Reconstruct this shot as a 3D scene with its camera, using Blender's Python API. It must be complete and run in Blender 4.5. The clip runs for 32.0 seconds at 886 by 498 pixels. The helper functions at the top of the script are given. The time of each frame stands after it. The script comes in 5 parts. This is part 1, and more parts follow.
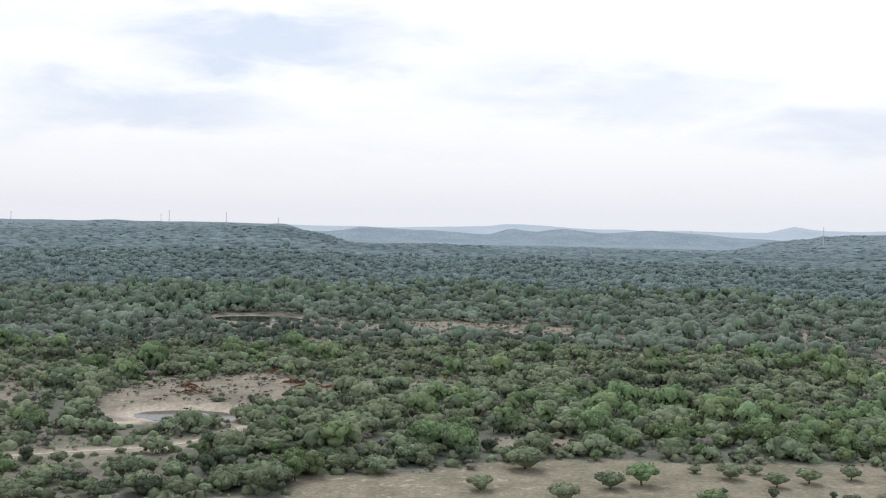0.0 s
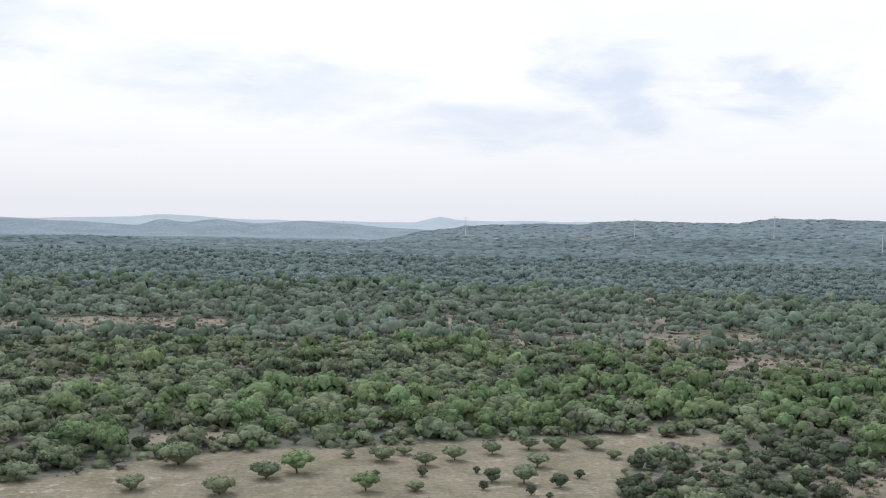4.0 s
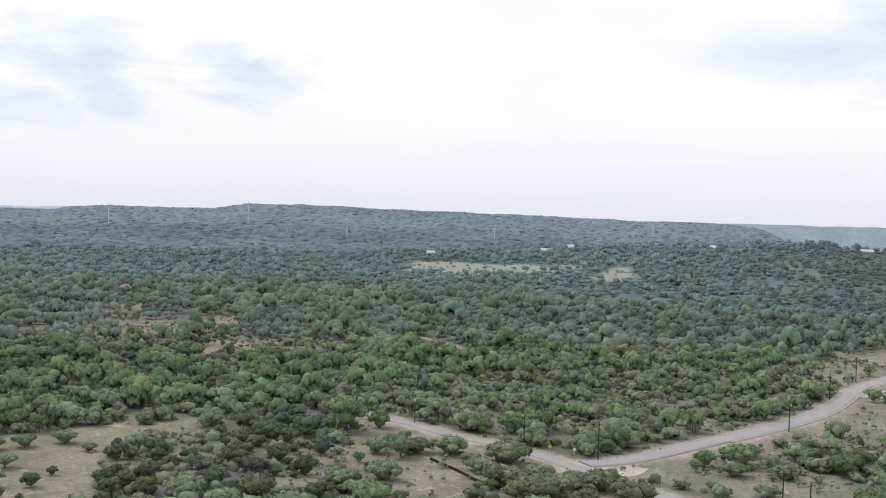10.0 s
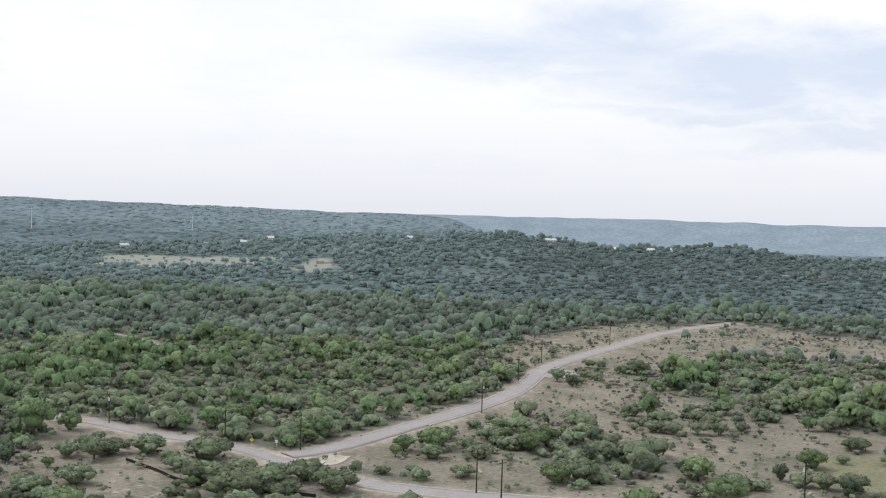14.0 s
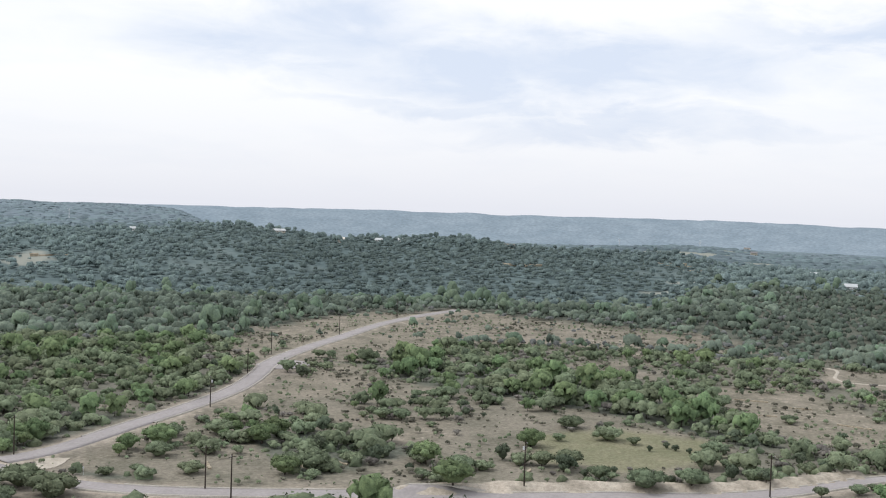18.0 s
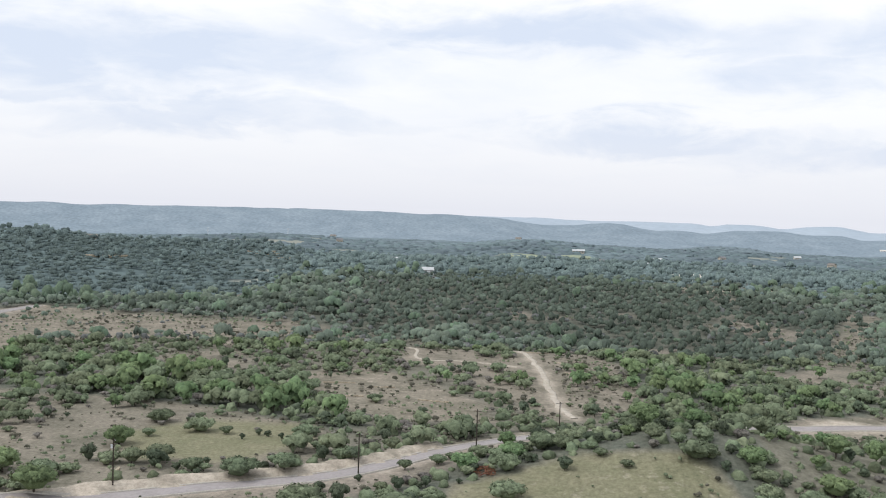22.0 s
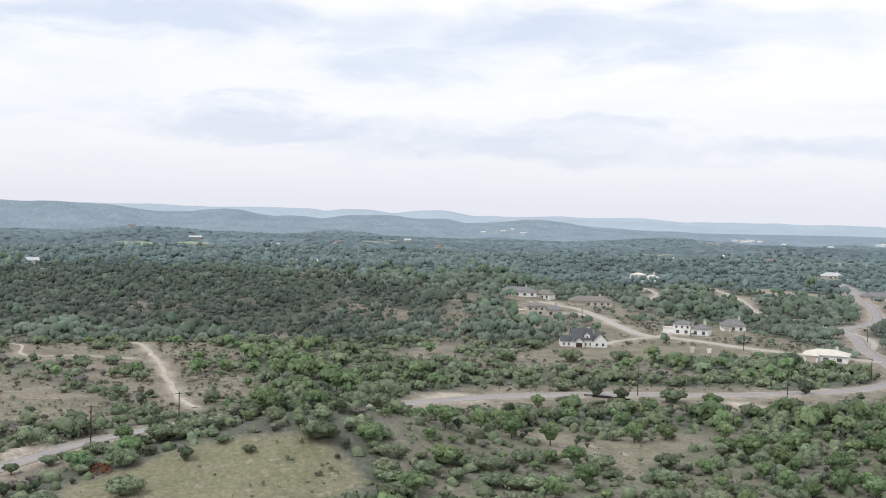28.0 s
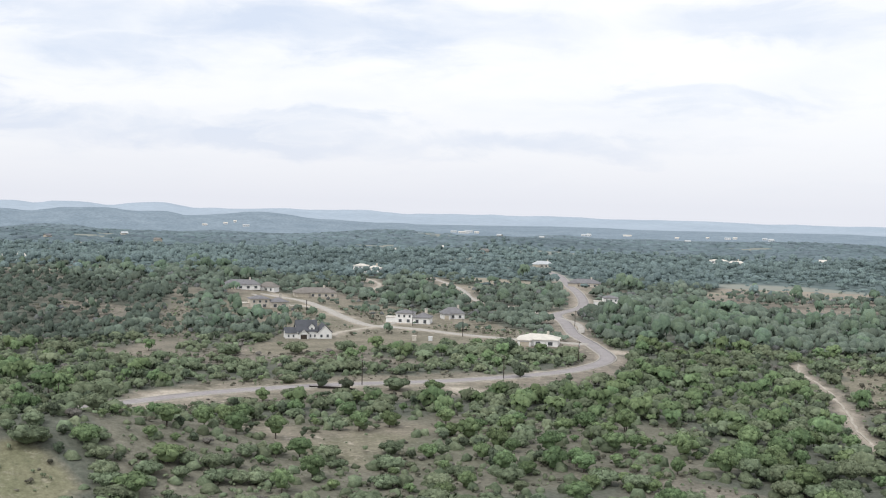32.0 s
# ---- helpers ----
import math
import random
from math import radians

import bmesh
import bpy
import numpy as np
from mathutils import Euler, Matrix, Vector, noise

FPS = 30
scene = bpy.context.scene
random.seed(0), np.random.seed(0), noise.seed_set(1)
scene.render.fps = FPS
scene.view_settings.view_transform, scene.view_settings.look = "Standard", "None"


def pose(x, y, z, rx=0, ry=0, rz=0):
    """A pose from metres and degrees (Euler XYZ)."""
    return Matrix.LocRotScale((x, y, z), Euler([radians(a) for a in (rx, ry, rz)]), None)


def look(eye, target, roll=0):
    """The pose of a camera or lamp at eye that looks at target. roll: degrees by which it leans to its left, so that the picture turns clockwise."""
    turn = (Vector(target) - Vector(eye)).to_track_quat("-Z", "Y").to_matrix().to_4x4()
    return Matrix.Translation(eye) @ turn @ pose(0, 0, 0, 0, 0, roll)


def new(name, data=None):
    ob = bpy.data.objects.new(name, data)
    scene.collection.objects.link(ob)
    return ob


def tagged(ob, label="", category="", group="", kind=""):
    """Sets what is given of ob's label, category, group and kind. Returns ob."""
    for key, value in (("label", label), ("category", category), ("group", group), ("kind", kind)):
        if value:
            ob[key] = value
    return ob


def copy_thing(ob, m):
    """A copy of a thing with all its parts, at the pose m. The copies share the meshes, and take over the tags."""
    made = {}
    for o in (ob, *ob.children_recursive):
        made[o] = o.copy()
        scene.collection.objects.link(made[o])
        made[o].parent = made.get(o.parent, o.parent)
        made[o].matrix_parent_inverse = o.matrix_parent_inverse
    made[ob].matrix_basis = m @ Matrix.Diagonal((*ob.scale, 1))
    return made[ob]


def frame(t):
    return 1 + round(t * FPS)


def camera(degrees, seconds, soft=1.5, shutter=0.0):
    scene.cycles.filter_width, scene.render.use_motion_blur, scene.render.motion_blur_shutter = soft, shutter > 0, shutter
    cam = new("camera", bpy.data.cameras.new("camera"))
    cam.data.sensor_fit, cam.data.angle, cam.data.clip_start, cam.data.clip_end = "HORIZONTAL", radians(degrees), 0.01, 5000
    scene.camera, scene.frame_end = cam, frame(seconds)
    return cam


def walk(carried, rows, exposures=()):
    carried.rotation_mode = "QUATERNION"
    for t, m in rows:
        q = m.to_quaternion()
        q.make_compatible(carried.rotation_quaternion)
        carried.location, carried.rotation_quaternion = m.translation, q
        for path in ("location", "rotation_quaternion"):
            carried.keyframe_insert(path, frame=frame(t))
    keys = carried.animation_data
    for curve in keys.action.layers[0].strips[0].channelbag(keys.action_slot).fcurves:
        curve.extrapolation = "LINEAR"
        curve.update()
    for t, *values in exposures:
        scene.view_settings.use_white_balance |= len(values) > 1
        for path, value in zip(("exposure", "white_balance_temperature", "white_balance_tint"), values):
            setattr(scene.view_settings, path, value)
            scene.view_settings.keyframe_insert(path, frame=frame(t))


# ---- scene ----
EYE = 70.0
cam = camera(43.41, 32.0, soft=1.1)
# seconds, yaw, pitch, lean: the camera turns where it hovers
ROWS = [
    (0.0, 0.00, -2.00, 1.30), (0.5, -2.22, -2.03, 1.40), (1.0, -4.45, -2.05, 1.35),
    (1.5, -6.50, -2.06, 1.31), (2.0, -8.66, -2.08, 1.33), (2.5, -10.87, -2.07, 1.35),
    (3.0, -13.12, -2.06, 1.32), (3.5, -15.45, -2.07, 1.37), (5.5, -24.13, -2.16, 1.36),
    (6.0, -26.27, -2.17, 1.29), (6.5, -28.40, -2.18, 1.34), (7.0, -30.60, -2.19, 1.43),
    (7.5, -32.78, -2.17, 1.47), (8.0, -35.08, -2.16, 1.55), (8.5, -37.35, -2.17, 1.61),
    (9.0, -39.64, -2.15, 1.66), (9.5, -41.92, -2.13, 1.73), (10.0, -44.20, -2.13, 1.79),
    (10.5, -46.41, -2.12, 1.85), (11.0, -48.53, -2.11, 1.88), (11.5, -50.68, -2.10, 1.90),
    (12.0, -52.85, -2.08, 1.87), (12.5, -54.81, -2.08, 1.90), (13.0, -56.61, -2.06, 1.90),
    (13.5, -58.18, -2.08, 1.85), (15.5, -63.32, -2.16, 1.85), (16.0, -64.78, -2.17, 1.97),
    (16.5, -66.75, -2.18, 1.95), (17.0, -69.03, -2.16, 1.96), (17.5, -71.27, -2.16, 1.98),
    (18.0, -73.44, -2.16, 1.92), (18.5, -75.82, -2.14, 1.92), (19.0, -78.58, -2.11, 1.83),
    (19.5, -81.37, -2.09, 1.76), (20.0, -83.69, -2.08, 1.73), (20.5, -85.96, -2.10, 1.68),
    (21.0, -88.30, -2.10, 1.64), (21.5, -91.11, -2.10, 1.65), (22.0, -94.39, -2.10, 1.68),
    (22.5, -98.07, -2.04, 1.66), (23.0, -100.75, -2.02, 1.67), (23.5, -102.32, -2.05, 1.62),
    (24.0, -103.54, -2.09, 1.59), (24.5, -105.08, -2.13, 1.55), (25.0, -106.84, -2.15, 1.51),
    (25.5, -108.66, -2.18, 1.49), (27.5, -112.54, -2.31, 1.31), (28.0, -113.91, -2.34, 1.34),
    (28.5, -115.97, -2.37, 1.41), (29.0, -117.92, -2.37, 1.44), (29.5, -119.73, -2.36, 1.39),
    (30.0, -121.25, -2.35, 1.38), (30.5, -123.17, -2.34, 1.36), (31.0, -125.28, -2.35, 1.42),
    (31.5, -127.01, -2.38, 1.39), (32.0, -128.07, -2.43, 1.37),
]
walk(cam, [(t, pose(0, 0, EYE, 90 + pitch, -lean, yaw)) for t, yaw, pitch, lean in ROWS])

# ---- world, sun ----
SUN_AZ, SUN_EL = -15.0, 52.0
world = bpy.data.worlds.new("overcast_sky")
scene.world = world
world.use_nodes = True
wn, wl = world.node_tree.nodes, world.node_tree.links
wn.clear()


def wnode(kind, **values):
    n = wn.new(kind)
    for k, v in values.items():
        n.inputs[k].default_value = v
    return n


w_out, w_bg = wn.new("ShaderNodeOutputWorld"), wn.new("ShaderNodeBackground")
w_sky = wn.new("ShaderNodeTexSky")
w_sky.sky_type, w_sky.sun_disc = "NISHITA", False
w_sky.sun_elevation, w_sky.sun_rotation = radians(SUN_EL), radians(SUN_AZ)
w_co, w_sep = wn.new("ShaderNodeTexCoord"), wn.new("ShaderNodeSeparateXYZ")
wl.new(w_co.outputs["Generated"], w_sep.inputs[0])


def wmath(op, a, b, clamp=False):
    n = wn.new("ShaderNodeMath")
    n.operation, n.use_clamp = op, clamp
    for i, v in enumerate((a, b)):
        if isinstance(v, (int, float)):
            n.inputs[i].default_value = v
        else:
            wl.new(v, n.inputs[i])
    return n.outputs[0]


# the cloud deck: a flat layer seen in perspective
deck = wmath("ADD", wmath("MAXIMUM", w_sep.outputs["Z"], 0.0), 0.17)
w_comb = wn.new("ShaderNodeCombineXYZ")
wl.new(wmath("DIVIDE", w_sep.outputs["X"], deck), w_comb.inputs["X"])
wl.new(wmath("DIVIDE", w_sep.outputs["Y"], deck), w_comb.inputs["Y"])
w_n1 = wnode("ShaderNodeTexNoise", Scale=0.85, Detail=8.0, Roughness=0.5, Distortion=0.3)
w_n2 = wnode("ShaderNodeTexNoise", Scale=3.4, Detail=9.0, Roughness=0.6, Distortion=0.6)
for n in (w_n1, w_n2):
    wl.new(w_comb.outputs[0], n.inputs["Vector"])
w_sum = wmath("ADD", wmath("MULTIPLY", w_n1.outputs["Fac"], 0.74), wmath("MULTIPLY", w_n2.outputs["Fac"], 0.26))
loose = wmath("MULTIPLY", wmath("SUBTRACT", w_sum, 0.47), 5.0, True)

# the heavier cloud banks over the horizon: azimuth, height, half width and half height in degrees, weight
BANKS = [
    (-9, 8.5, 6.2, 1.3, 1.0), (-15, 5.0, 6.0, 1.2, 0.9), (8.4, 6.1, 6.6, 1.1, 0.6), (20, 3.9, 5.4, 0.9, 0.6), (26.3, 6.5, 2.8, 1.7, 0.85),
    (34.2, 6.2, 2.8, 0.9, 0.8), (68, 8.2, 8.0, 1.6, 0.8), (79, 7.3, 10.5, 1.9, 1.0), (73, 5.4, 7.6, 0.6, 0.7), (82, 4.3, 6.6, 0.7, 0.7),
    (99, 8.9, 13.0, 1.1, 0.8), (89, 3.9, 4.0, 0.6, 0.5), (105, 3.9, 6.8, 0.85, 1.0), (117, 3.1, 9.0, 0.75, 0.85), (112, 7.3, 4.8, 1.2, 0.7),
    (122, 8.6, 9.5, 1.2, 0.8), (120.4, 4.0, 5.4, 0.5, 0.6), (132, 3.0, 8.0, 0.6, 0.65), (143, 9.0, 6.0, 0.9, 0.6), (141, 5.4, 6.0, 0.5, 0.4),
]
w_az = wmath("MULTIPLY", wmath("ARCTAN2", w_sep.outputs["X"], w_sep.outputs["Y"]), 57.2958)
w_el = wmath("MULTIPLY", wmath("ARCSINE", w_sep.outputs["Z"], 0.0), 57.2958)
w_dir = wn.new("ShaderNodeCombineXYZ")
wl.new(w_az, w_dir.inputs["X"])
wl.new(wmath("MULTIPLY", w_el, 3.0), w_dir.inputs["Y"])
w_rag = wnode("ShaderNodeTexNoise", Scale=0.16, Detail=7.0, Roughness=0.58, Distortion=0.4)
wl.new(w_dir.outputs[0], w_rag.inputs["Vector"])
w_off = wn.new("ShaderNodeVectorMath")
w_off.operation = "MULTIPLY_ADD"
w_off.inputs[1].default_value = (13.0, 5.4, 0.0)
wl.new(w_rag.outputs["Color"], w_off.inputs[0])
w_pos = wn.new("ShaderNodeCombineXYZ")
wl.new(wmath("SUBTRACT", w_az, 6.5), w_pos.inputs["X"])
wl.new(wmath("SUBTRACT", w_el, 2.7), w_pos.inputs["Y"])
wl.new(w_pos.outputs[0], w_off.inputs[2])
bank = None
for az_, el_, wide_, tall_, weight_ in BANKS:
    w_rel = wn.new("ShaderNodeVectorMath")
    w_rel.operation = "MULTIPLY_ADD"
    w_rel.inputs[1].default_value = (1 / wide_, 1 / tall_, 0)
    w_rel.inputs[2].default_value = (-az_ / wide_, -el_ / tall_, 0)
    wl.new(w_off.outputs[0], w_rel.inputs[0])
    w_len = wn.new("ShaderNodeVectorMath")
    w_len.operation = "LENGTH"
    wl.new(w_rel.outputs[0], w_len.inputs[0])
    w_soft = wn.new("ShaderNodeMapRange")
    w_soft.interpolation_type = "SMOOTHSTEP"
    for key_, value_ in (("From Min", 0.2), ("From Max", 1.75), ("To Min", weight_), ("To Max", 0.0)):
        w_soft.inputs[key_].default_value = value_
    wl.new(w_len.outputs["Value"], w_soft.inputs["Value"])
    bank = w_soft.outputs[0] if bank is None else wmath("MAXIMUM", bank, w_soft.outputs[0])
# inner relief of the banks, and thin loose cloud elsewhere
relief = wmath("ADD", 0.55, wmath("MULTIPLY", w_n2.outputs["Fac"], 0.85))
high = wmath("ADD", 0.3, wmath("MULTIPLY", wmath("SUBTRACT", w_el, 11.0), 0.12, True))
cloud = wmath("ADD", wmath("MULTIPLY", bank, relief), wmath("MULTIPLY", loose, high), True)
w_ramp = wn.new("ShaderNodeValToRGB")
w_ramp.color_ramp.elements[0].position, w_ramp.color_ramp.elements[1].position = 0.03, 0.95
w_ramp.color_ramp.elements[0].color = (0.985, 0.995, 1.02, 1)
w_ramp.color_ramp.elements[1].color = (0.70, 0.775, 0.915, 1)
wl.new(cloud, w_ramp.inputs[0])
# towards the horizon the deck fades into pale, slightly pink air
w_low = wn.new("ShaderNodeMix")
w_low.data_type = "RGBA"
fade = wmath("SUBTRACT", 1.0, wmath("MULTIPLY", wmath("MAXIMUM", w_sep.outputs["Z"], 0.0), 8.0), True)
wl.new(wmath("POWER", fade, 1.5), w_low.inputs[0])
wl.new(w_ramp.outputs[0], w_low.inputs[6])
w_low.inputs[7].default_value = (0.79, 0.808, 0.88, 1)
w_skyk = wn.new("ShaderNodeMix")
w_skyk.data_type = "RGBA"
w_skyk.inputs[0].default_value = 0.06
w_sc = wn.new("ShaderNodeVectorMath")
w_sc.operation = "SCALE"
w_sc.inputs["Scale"].default_value = 0.1
wl.new(w_sky.outputs[0], w_sc.inputs[0])
wl.new(w_low.outputs[2], w_skyk.inputs[6])
wl.new(w_sc.outputs[0], w_skyk.inputs[7])
wl.new(w_skyk.outputs[2], w_bg.inputs["Color"])
w_bg.inputs["Strength"].default_value = 1.06
wl.new(w_bg.outputs[0], w_out.inputs[0])

sun = new("sun", bpy.data.lights.new("sun", "SUN"))
sun.data.energy, sun.data.angle, sun.data.color = 1.5, radians(20), (1.0, 0.975, 0.94)
_a, _e = radians(SUN_AZ), radians(SUN_EL)
sun.matrix_world = look((math.sin(_a) * math.cos(_e) * 900, math.cos(_a) * math.cos(_e) * 900, math.sin(_e) * 900), (0, 0, 0))


# ---- materials ----
def material(name, base, second=None, scale=1.0, rough=0.85, bump=0.0, bump_scale=None, metal=0.0, tint=None, fine=0.15, spec=0.3, spread=(0.62, 1.5), clump=0.0):
    """A surface of two colours mixed by a coarse and a fine noise. tint: 'object', 'island' or 'attribute' adds variety from piece to piece."""
    m = bpy.data.materials.new(name)
    m.use_nodes = True
    nt, b = m.node_tree, m.node_tree.nodes["Principled BSDF"]
    b.inputs["Roughness"].default_value, b.inputs["Metallic"].default_value = rough, metal
    b.inputs["Specular IOR Level"].default_value = spec
    second = second or tuple(c * 0.72 for c in base)
    geo = nt.nodes.new("ShaderNodeNewGeometry")
    n1, n2 = nt.nodes.new("ShaderNodeTexNoise"), nt.nodes.new("ShaderNodeTexNoise")
    n1.inputs["Scale"].default_value, n1.inputs["Detail"].default_value = scale, 4
    n2.inputs["Scale"].default_value, n2.inputs["Detail"].default_value = scale * 9, 3
    for n in (n1, n2):
        nt.links.new(geo.outputs["Position"], n.inputs["Vector"])
    ramp = nt.nodes.new("ShaderNodeValToRGB")
    ramp.color_ramp.elements[0].position, ramp.color_ramp.elements[1].position = 0.33, 0.67
    ramp.color_ramp.elements[0].color, ramp.color_ramp.elements[1].color = (*base, 1), (*second, 1)
    nt.links.new(n1.outputs["Fac"], ramp.inputs[0])
    hsv = nt.nodes.new("ShaderNodeHueSaturation")
    nt.links.new(ramp.outputs[0], hsv.inputs["Color"])
    mr = nt.nodes.new("ShaderNodeMapRange")
    mr.inputs["From Min"].default_value, mr.inputs["From Max"].default_value = 0.3, 0.7
    mr.inputs["To Min"].default_value, mr.inputs["To Max"].default_value = 1 - fine, 1 + fine
    nt.links.new(n2.outputs["Fac"], mr.inputs["Value"])
    value = mr.outputs[0]
    if tint:
        if tint == "object":
            src = nt.nodes.new("ShaderNodeObjectInfo").outputs["Random"]
        elif tint == "island":
            src = geo.outputs["Random Per Island"]
        else:
            at = nt.nodes.new("ShaderNodeAttribute")
            at.attribute_name = "tint"
            src = at.outputs["Fac"]
        v = nt.nodes.new("ShaderNodeMapRange")
        v.inputs["To Min"].default_value, v.inputs["To Max"].default_value = spread
        nt.links.new(src, v.inputs["Value"])
        mul = nt.nodes.new("ShaderNodeMath")
        mul.operation = "MULTIPLY"
        nt.links.new(v.outputs[0], mul.inputs[0])
        nt.links.new(value, mul.inputs[1])
        value = mul.outputs[0]
        h = nt.nodes.new("ShaderNodeMath")
        h.operation = "MULTIPLY_ADD"
        w = nt.nodes.new("ShaderNodeMath")
        w.operation = "FRACT"
        w7 = nt.nodes.new("ShaderNodeMath")
        w7.operation = "MULTIPLY"
        w7.inputs[1].default_value = 7.31
        nt.links.new(src, w7.inputs[0])
        nt.links.new(w7.outputs[0], w.inputs[0])
        nt.links.new(w.outputs[0], h.inputs[0])
        h.inputs[1].default_value, h.inputs[2].default_value = 0.036, 0.484
        nt.links.new(h.outputs[0], hsv.inputs["Hue"])
    if clump:
        # every clump of leaves a little lighter or darker
        v = nt.nodes.new("ShaderNodeMapRange")
        v.inputs["To Min"].default_value, v.inputs["To Max"].default_value = 1 - clump, 1 + clump
        nt.links.new(geo.outputs["Random Per Island"], v.inputs["Value"])
        mul = nt.nodes.new("ShaderNodeMath")
        mul.operation = "MULTIPLY"
        nt.links.new(v.outputs[0], mul.inputs[0])
        nt.links.new(value, mul.inputs[1])
        value = mul.outputs[0]
    nt.links.new(value, hsv.inputs["Value"])
    nt.links.new(hsv.outputs[0], b.inputs["Base Color"])
    if bump:
        n3 = nt.nodes.new("ShaderNodeTexNoise")
        n3.inputs["Scale"].default_value, n3.inputs["Detail"].default_value = bump_scale or scale * 5, 5
        nt.links.new(geo.outputs["Position"], n3.inputs["Vector"])
        bp = nt.nodes.new("ShaderNodeBump")
        bp.inputs["Strength"].default_value, bp.inputs["Distance"].default_value = 0.8, bump
        nt.links.new(n3.outputs["Fac"], bp.inputs["Height"])
        nt.links.new(bp.outputs[0], b.inputs["Normal"])
    return m


OAK, OAK2 = (0.184, 0.218, 0.138), (0.118, 0.146, 0.092)
CEDAR, CEDAR2 = (0.104, 0.128, 0.086), (0.074, 0.092, 0.064)
ELM, ELM2 = (0.166, 0.224, 0.112), (0.108, 0.154, 0.080)
GREY, GREY2 = (0.190, 0.176, 0.158), (0.146, 0.138, 0.126)
M = {}
for kind, (c1, c2) in dict(oak=(OAK, OAK2), cedar=(CEDAR, CEDAR2), elm=(ELM, ELM2), grey=(GREY, GREY2)).items():
    M[kind] = material(kind + "_leaves", c1, c2, 0.85, 0.85, 0.4, 1.5, tint="object", fine=0.3, spec=0.08, spread=(0.78, 1.3), clump=0.26)
    # the same leaves farther off: haze mixed into the colour as blue
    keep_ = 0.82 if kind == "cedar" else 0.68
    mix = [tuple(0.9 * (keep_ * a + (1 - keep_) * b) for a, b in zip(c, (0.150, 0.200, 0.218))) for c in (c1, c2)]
    M[kind + "_mid"] = material(kind + "_leaves_hazed", mix[0], mix[1], 0.45, 0.85, 0.4, 0.9, tint="attribute", fine=0.4, spread=(0.72, 1.34), spec=0.08, clump=0.16)
    M[kind + "_stuff"] = material(kind + "_leaves_woodland", c1, c2, 0.8, 0.85, 0.4, 1.4, tint="attribute", fine=0.3, spec=0.08, spread=(0.76, 1.3), clump=0.24)
# distance haze is put into these base colours, bluer and paler band by band
M["mid_woods"] = material("hazed_mid_leaves", (0.152, 0.198, 0.190), (0.114, 0.152, 0.150), 0.09, 0.85, tint="attribute", fine=0.4, spread=(0.7, 1.36), spec=0.08)
M["far_woods"] = material("hazed_far_leaves", (0.170, 0.220, 0.236), (0.142, 0.186, 0.202), 0.005, 0.9, tint="attribute", fine=0.15, spread=(0.76, 1.22), spec=0.05)
M["hazed_woods"] = material("hazed_plain_leaves", (0.200, 0.252, 0.276), (0.176, 0.224, 0.248), 0.004, 0.9, tint="attribute", fine=0.1, spread=(0.88, 1.1), spec=0.05)
M["woods_floor"] = material("shaded_hazed_floor", (0.142, 0.186, 0.186), (0.120, 0.158, 0.160), 0.008, 0.95, fine=0.15, spec=0.0)
M["hazed_floor"] = material("hazed_plain_floor", (0.196, 0.246, 0.272), (0.172, 0.220, 0.244), 0.004, 0.95, fine=0.1, spec=0.0)


def bare_patches(m, colour):
    """Let dry soil, in a hazed colour, show where the woods lie open."""
    nt = m.node_tree
    b = nt.nodes["Principled BSDF"]
    was = b.inputs["Base Color"].links[0].from_socket
    at, x = nt.nodes.new("ShaderNodeAttribute"), nt.nodes.new("ShaderNodeMix")
    at.attribute_name, x.data_type = "bare", "RGBA"
    nt.links.new(at.outputs["Fac"], x.inputs[0])
    nt.links.new(was, x.inputs[6])
    x.inputs[7].default_value = (*colour, 1)
    nt.links.new(x.outputs[2], b.inputs["Base Color"])


# soil of the far clearings, greyed and paled as haze
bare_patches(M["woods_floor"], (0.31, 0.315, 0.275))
bare_patches(M["hazed_floor"], (0.36, 0.38, 0.37))
M["pasture"] = material("bright_green_pasture", (0.275, 0.315, 0.235), (0.315, 0.345, 0.26), 0.02, 0.95, fine=0.1, spec=0.0)
M["bark"] = material("grey_bark", (0.10, 0.085, 0.07), (0.06, 0.05, 0.04), 1.5, 0.9, 0.03, 8)
# ridge colours drawn towards pale blue: painted haze
M["hazed_hill"] = material("hazed_hill_woods", (0.262, 0.318, 0.364), (0.216, 0.270, 0.314), 0.012, 0.95, fine=0.16, spec=0.0)
M["far_hazed_hill"] = material("hazed_far_hills", (0.40, 0.462, 0.525), (0.365, 0.428, 0.492), 0.004, 0.95, fine=0.05, spec=0.0)
M["asphalt"] = material("worn_grey_asphalt", (0.350, 0.322, 0.318), (0.302, 0.278, 0.274), 0.12, 0.9, 0.01, 6, fine=0.1)
M["caliche"] = material("pale_caliche_gravel", (0.50, 0.452, 0.385), (0.38, 0.338, 0.28), 0.3, 0.95, 0.05, 2, fine=0.2)
M["concrete"] = material("pale_concrete", (0.46, 0.43, 0.39), (0.38, 0.35, 0.31), 0.3, 0.9, 0.01, 5)
M["limestone"] = material("cream_limestone", (0.44, 0.38, 0.29), (0.30, 0.25, 0.185), 0.25, 0.95, 0.15, 1.2, fine=0.25)
M["water"] = material("dark_pond_water", (0.03, 0.035, 0.03), (0.02, 0.025, 0.02), 0.05, 0.08, 0.02, 1.5, spec=0.3)
M["white"] = material("white_painted_stucco", (0.84, 0.83, 0.81), (0.76, 0.75, 0.73), 0.4, 0.8, 0.004, 8, fine=0.05)
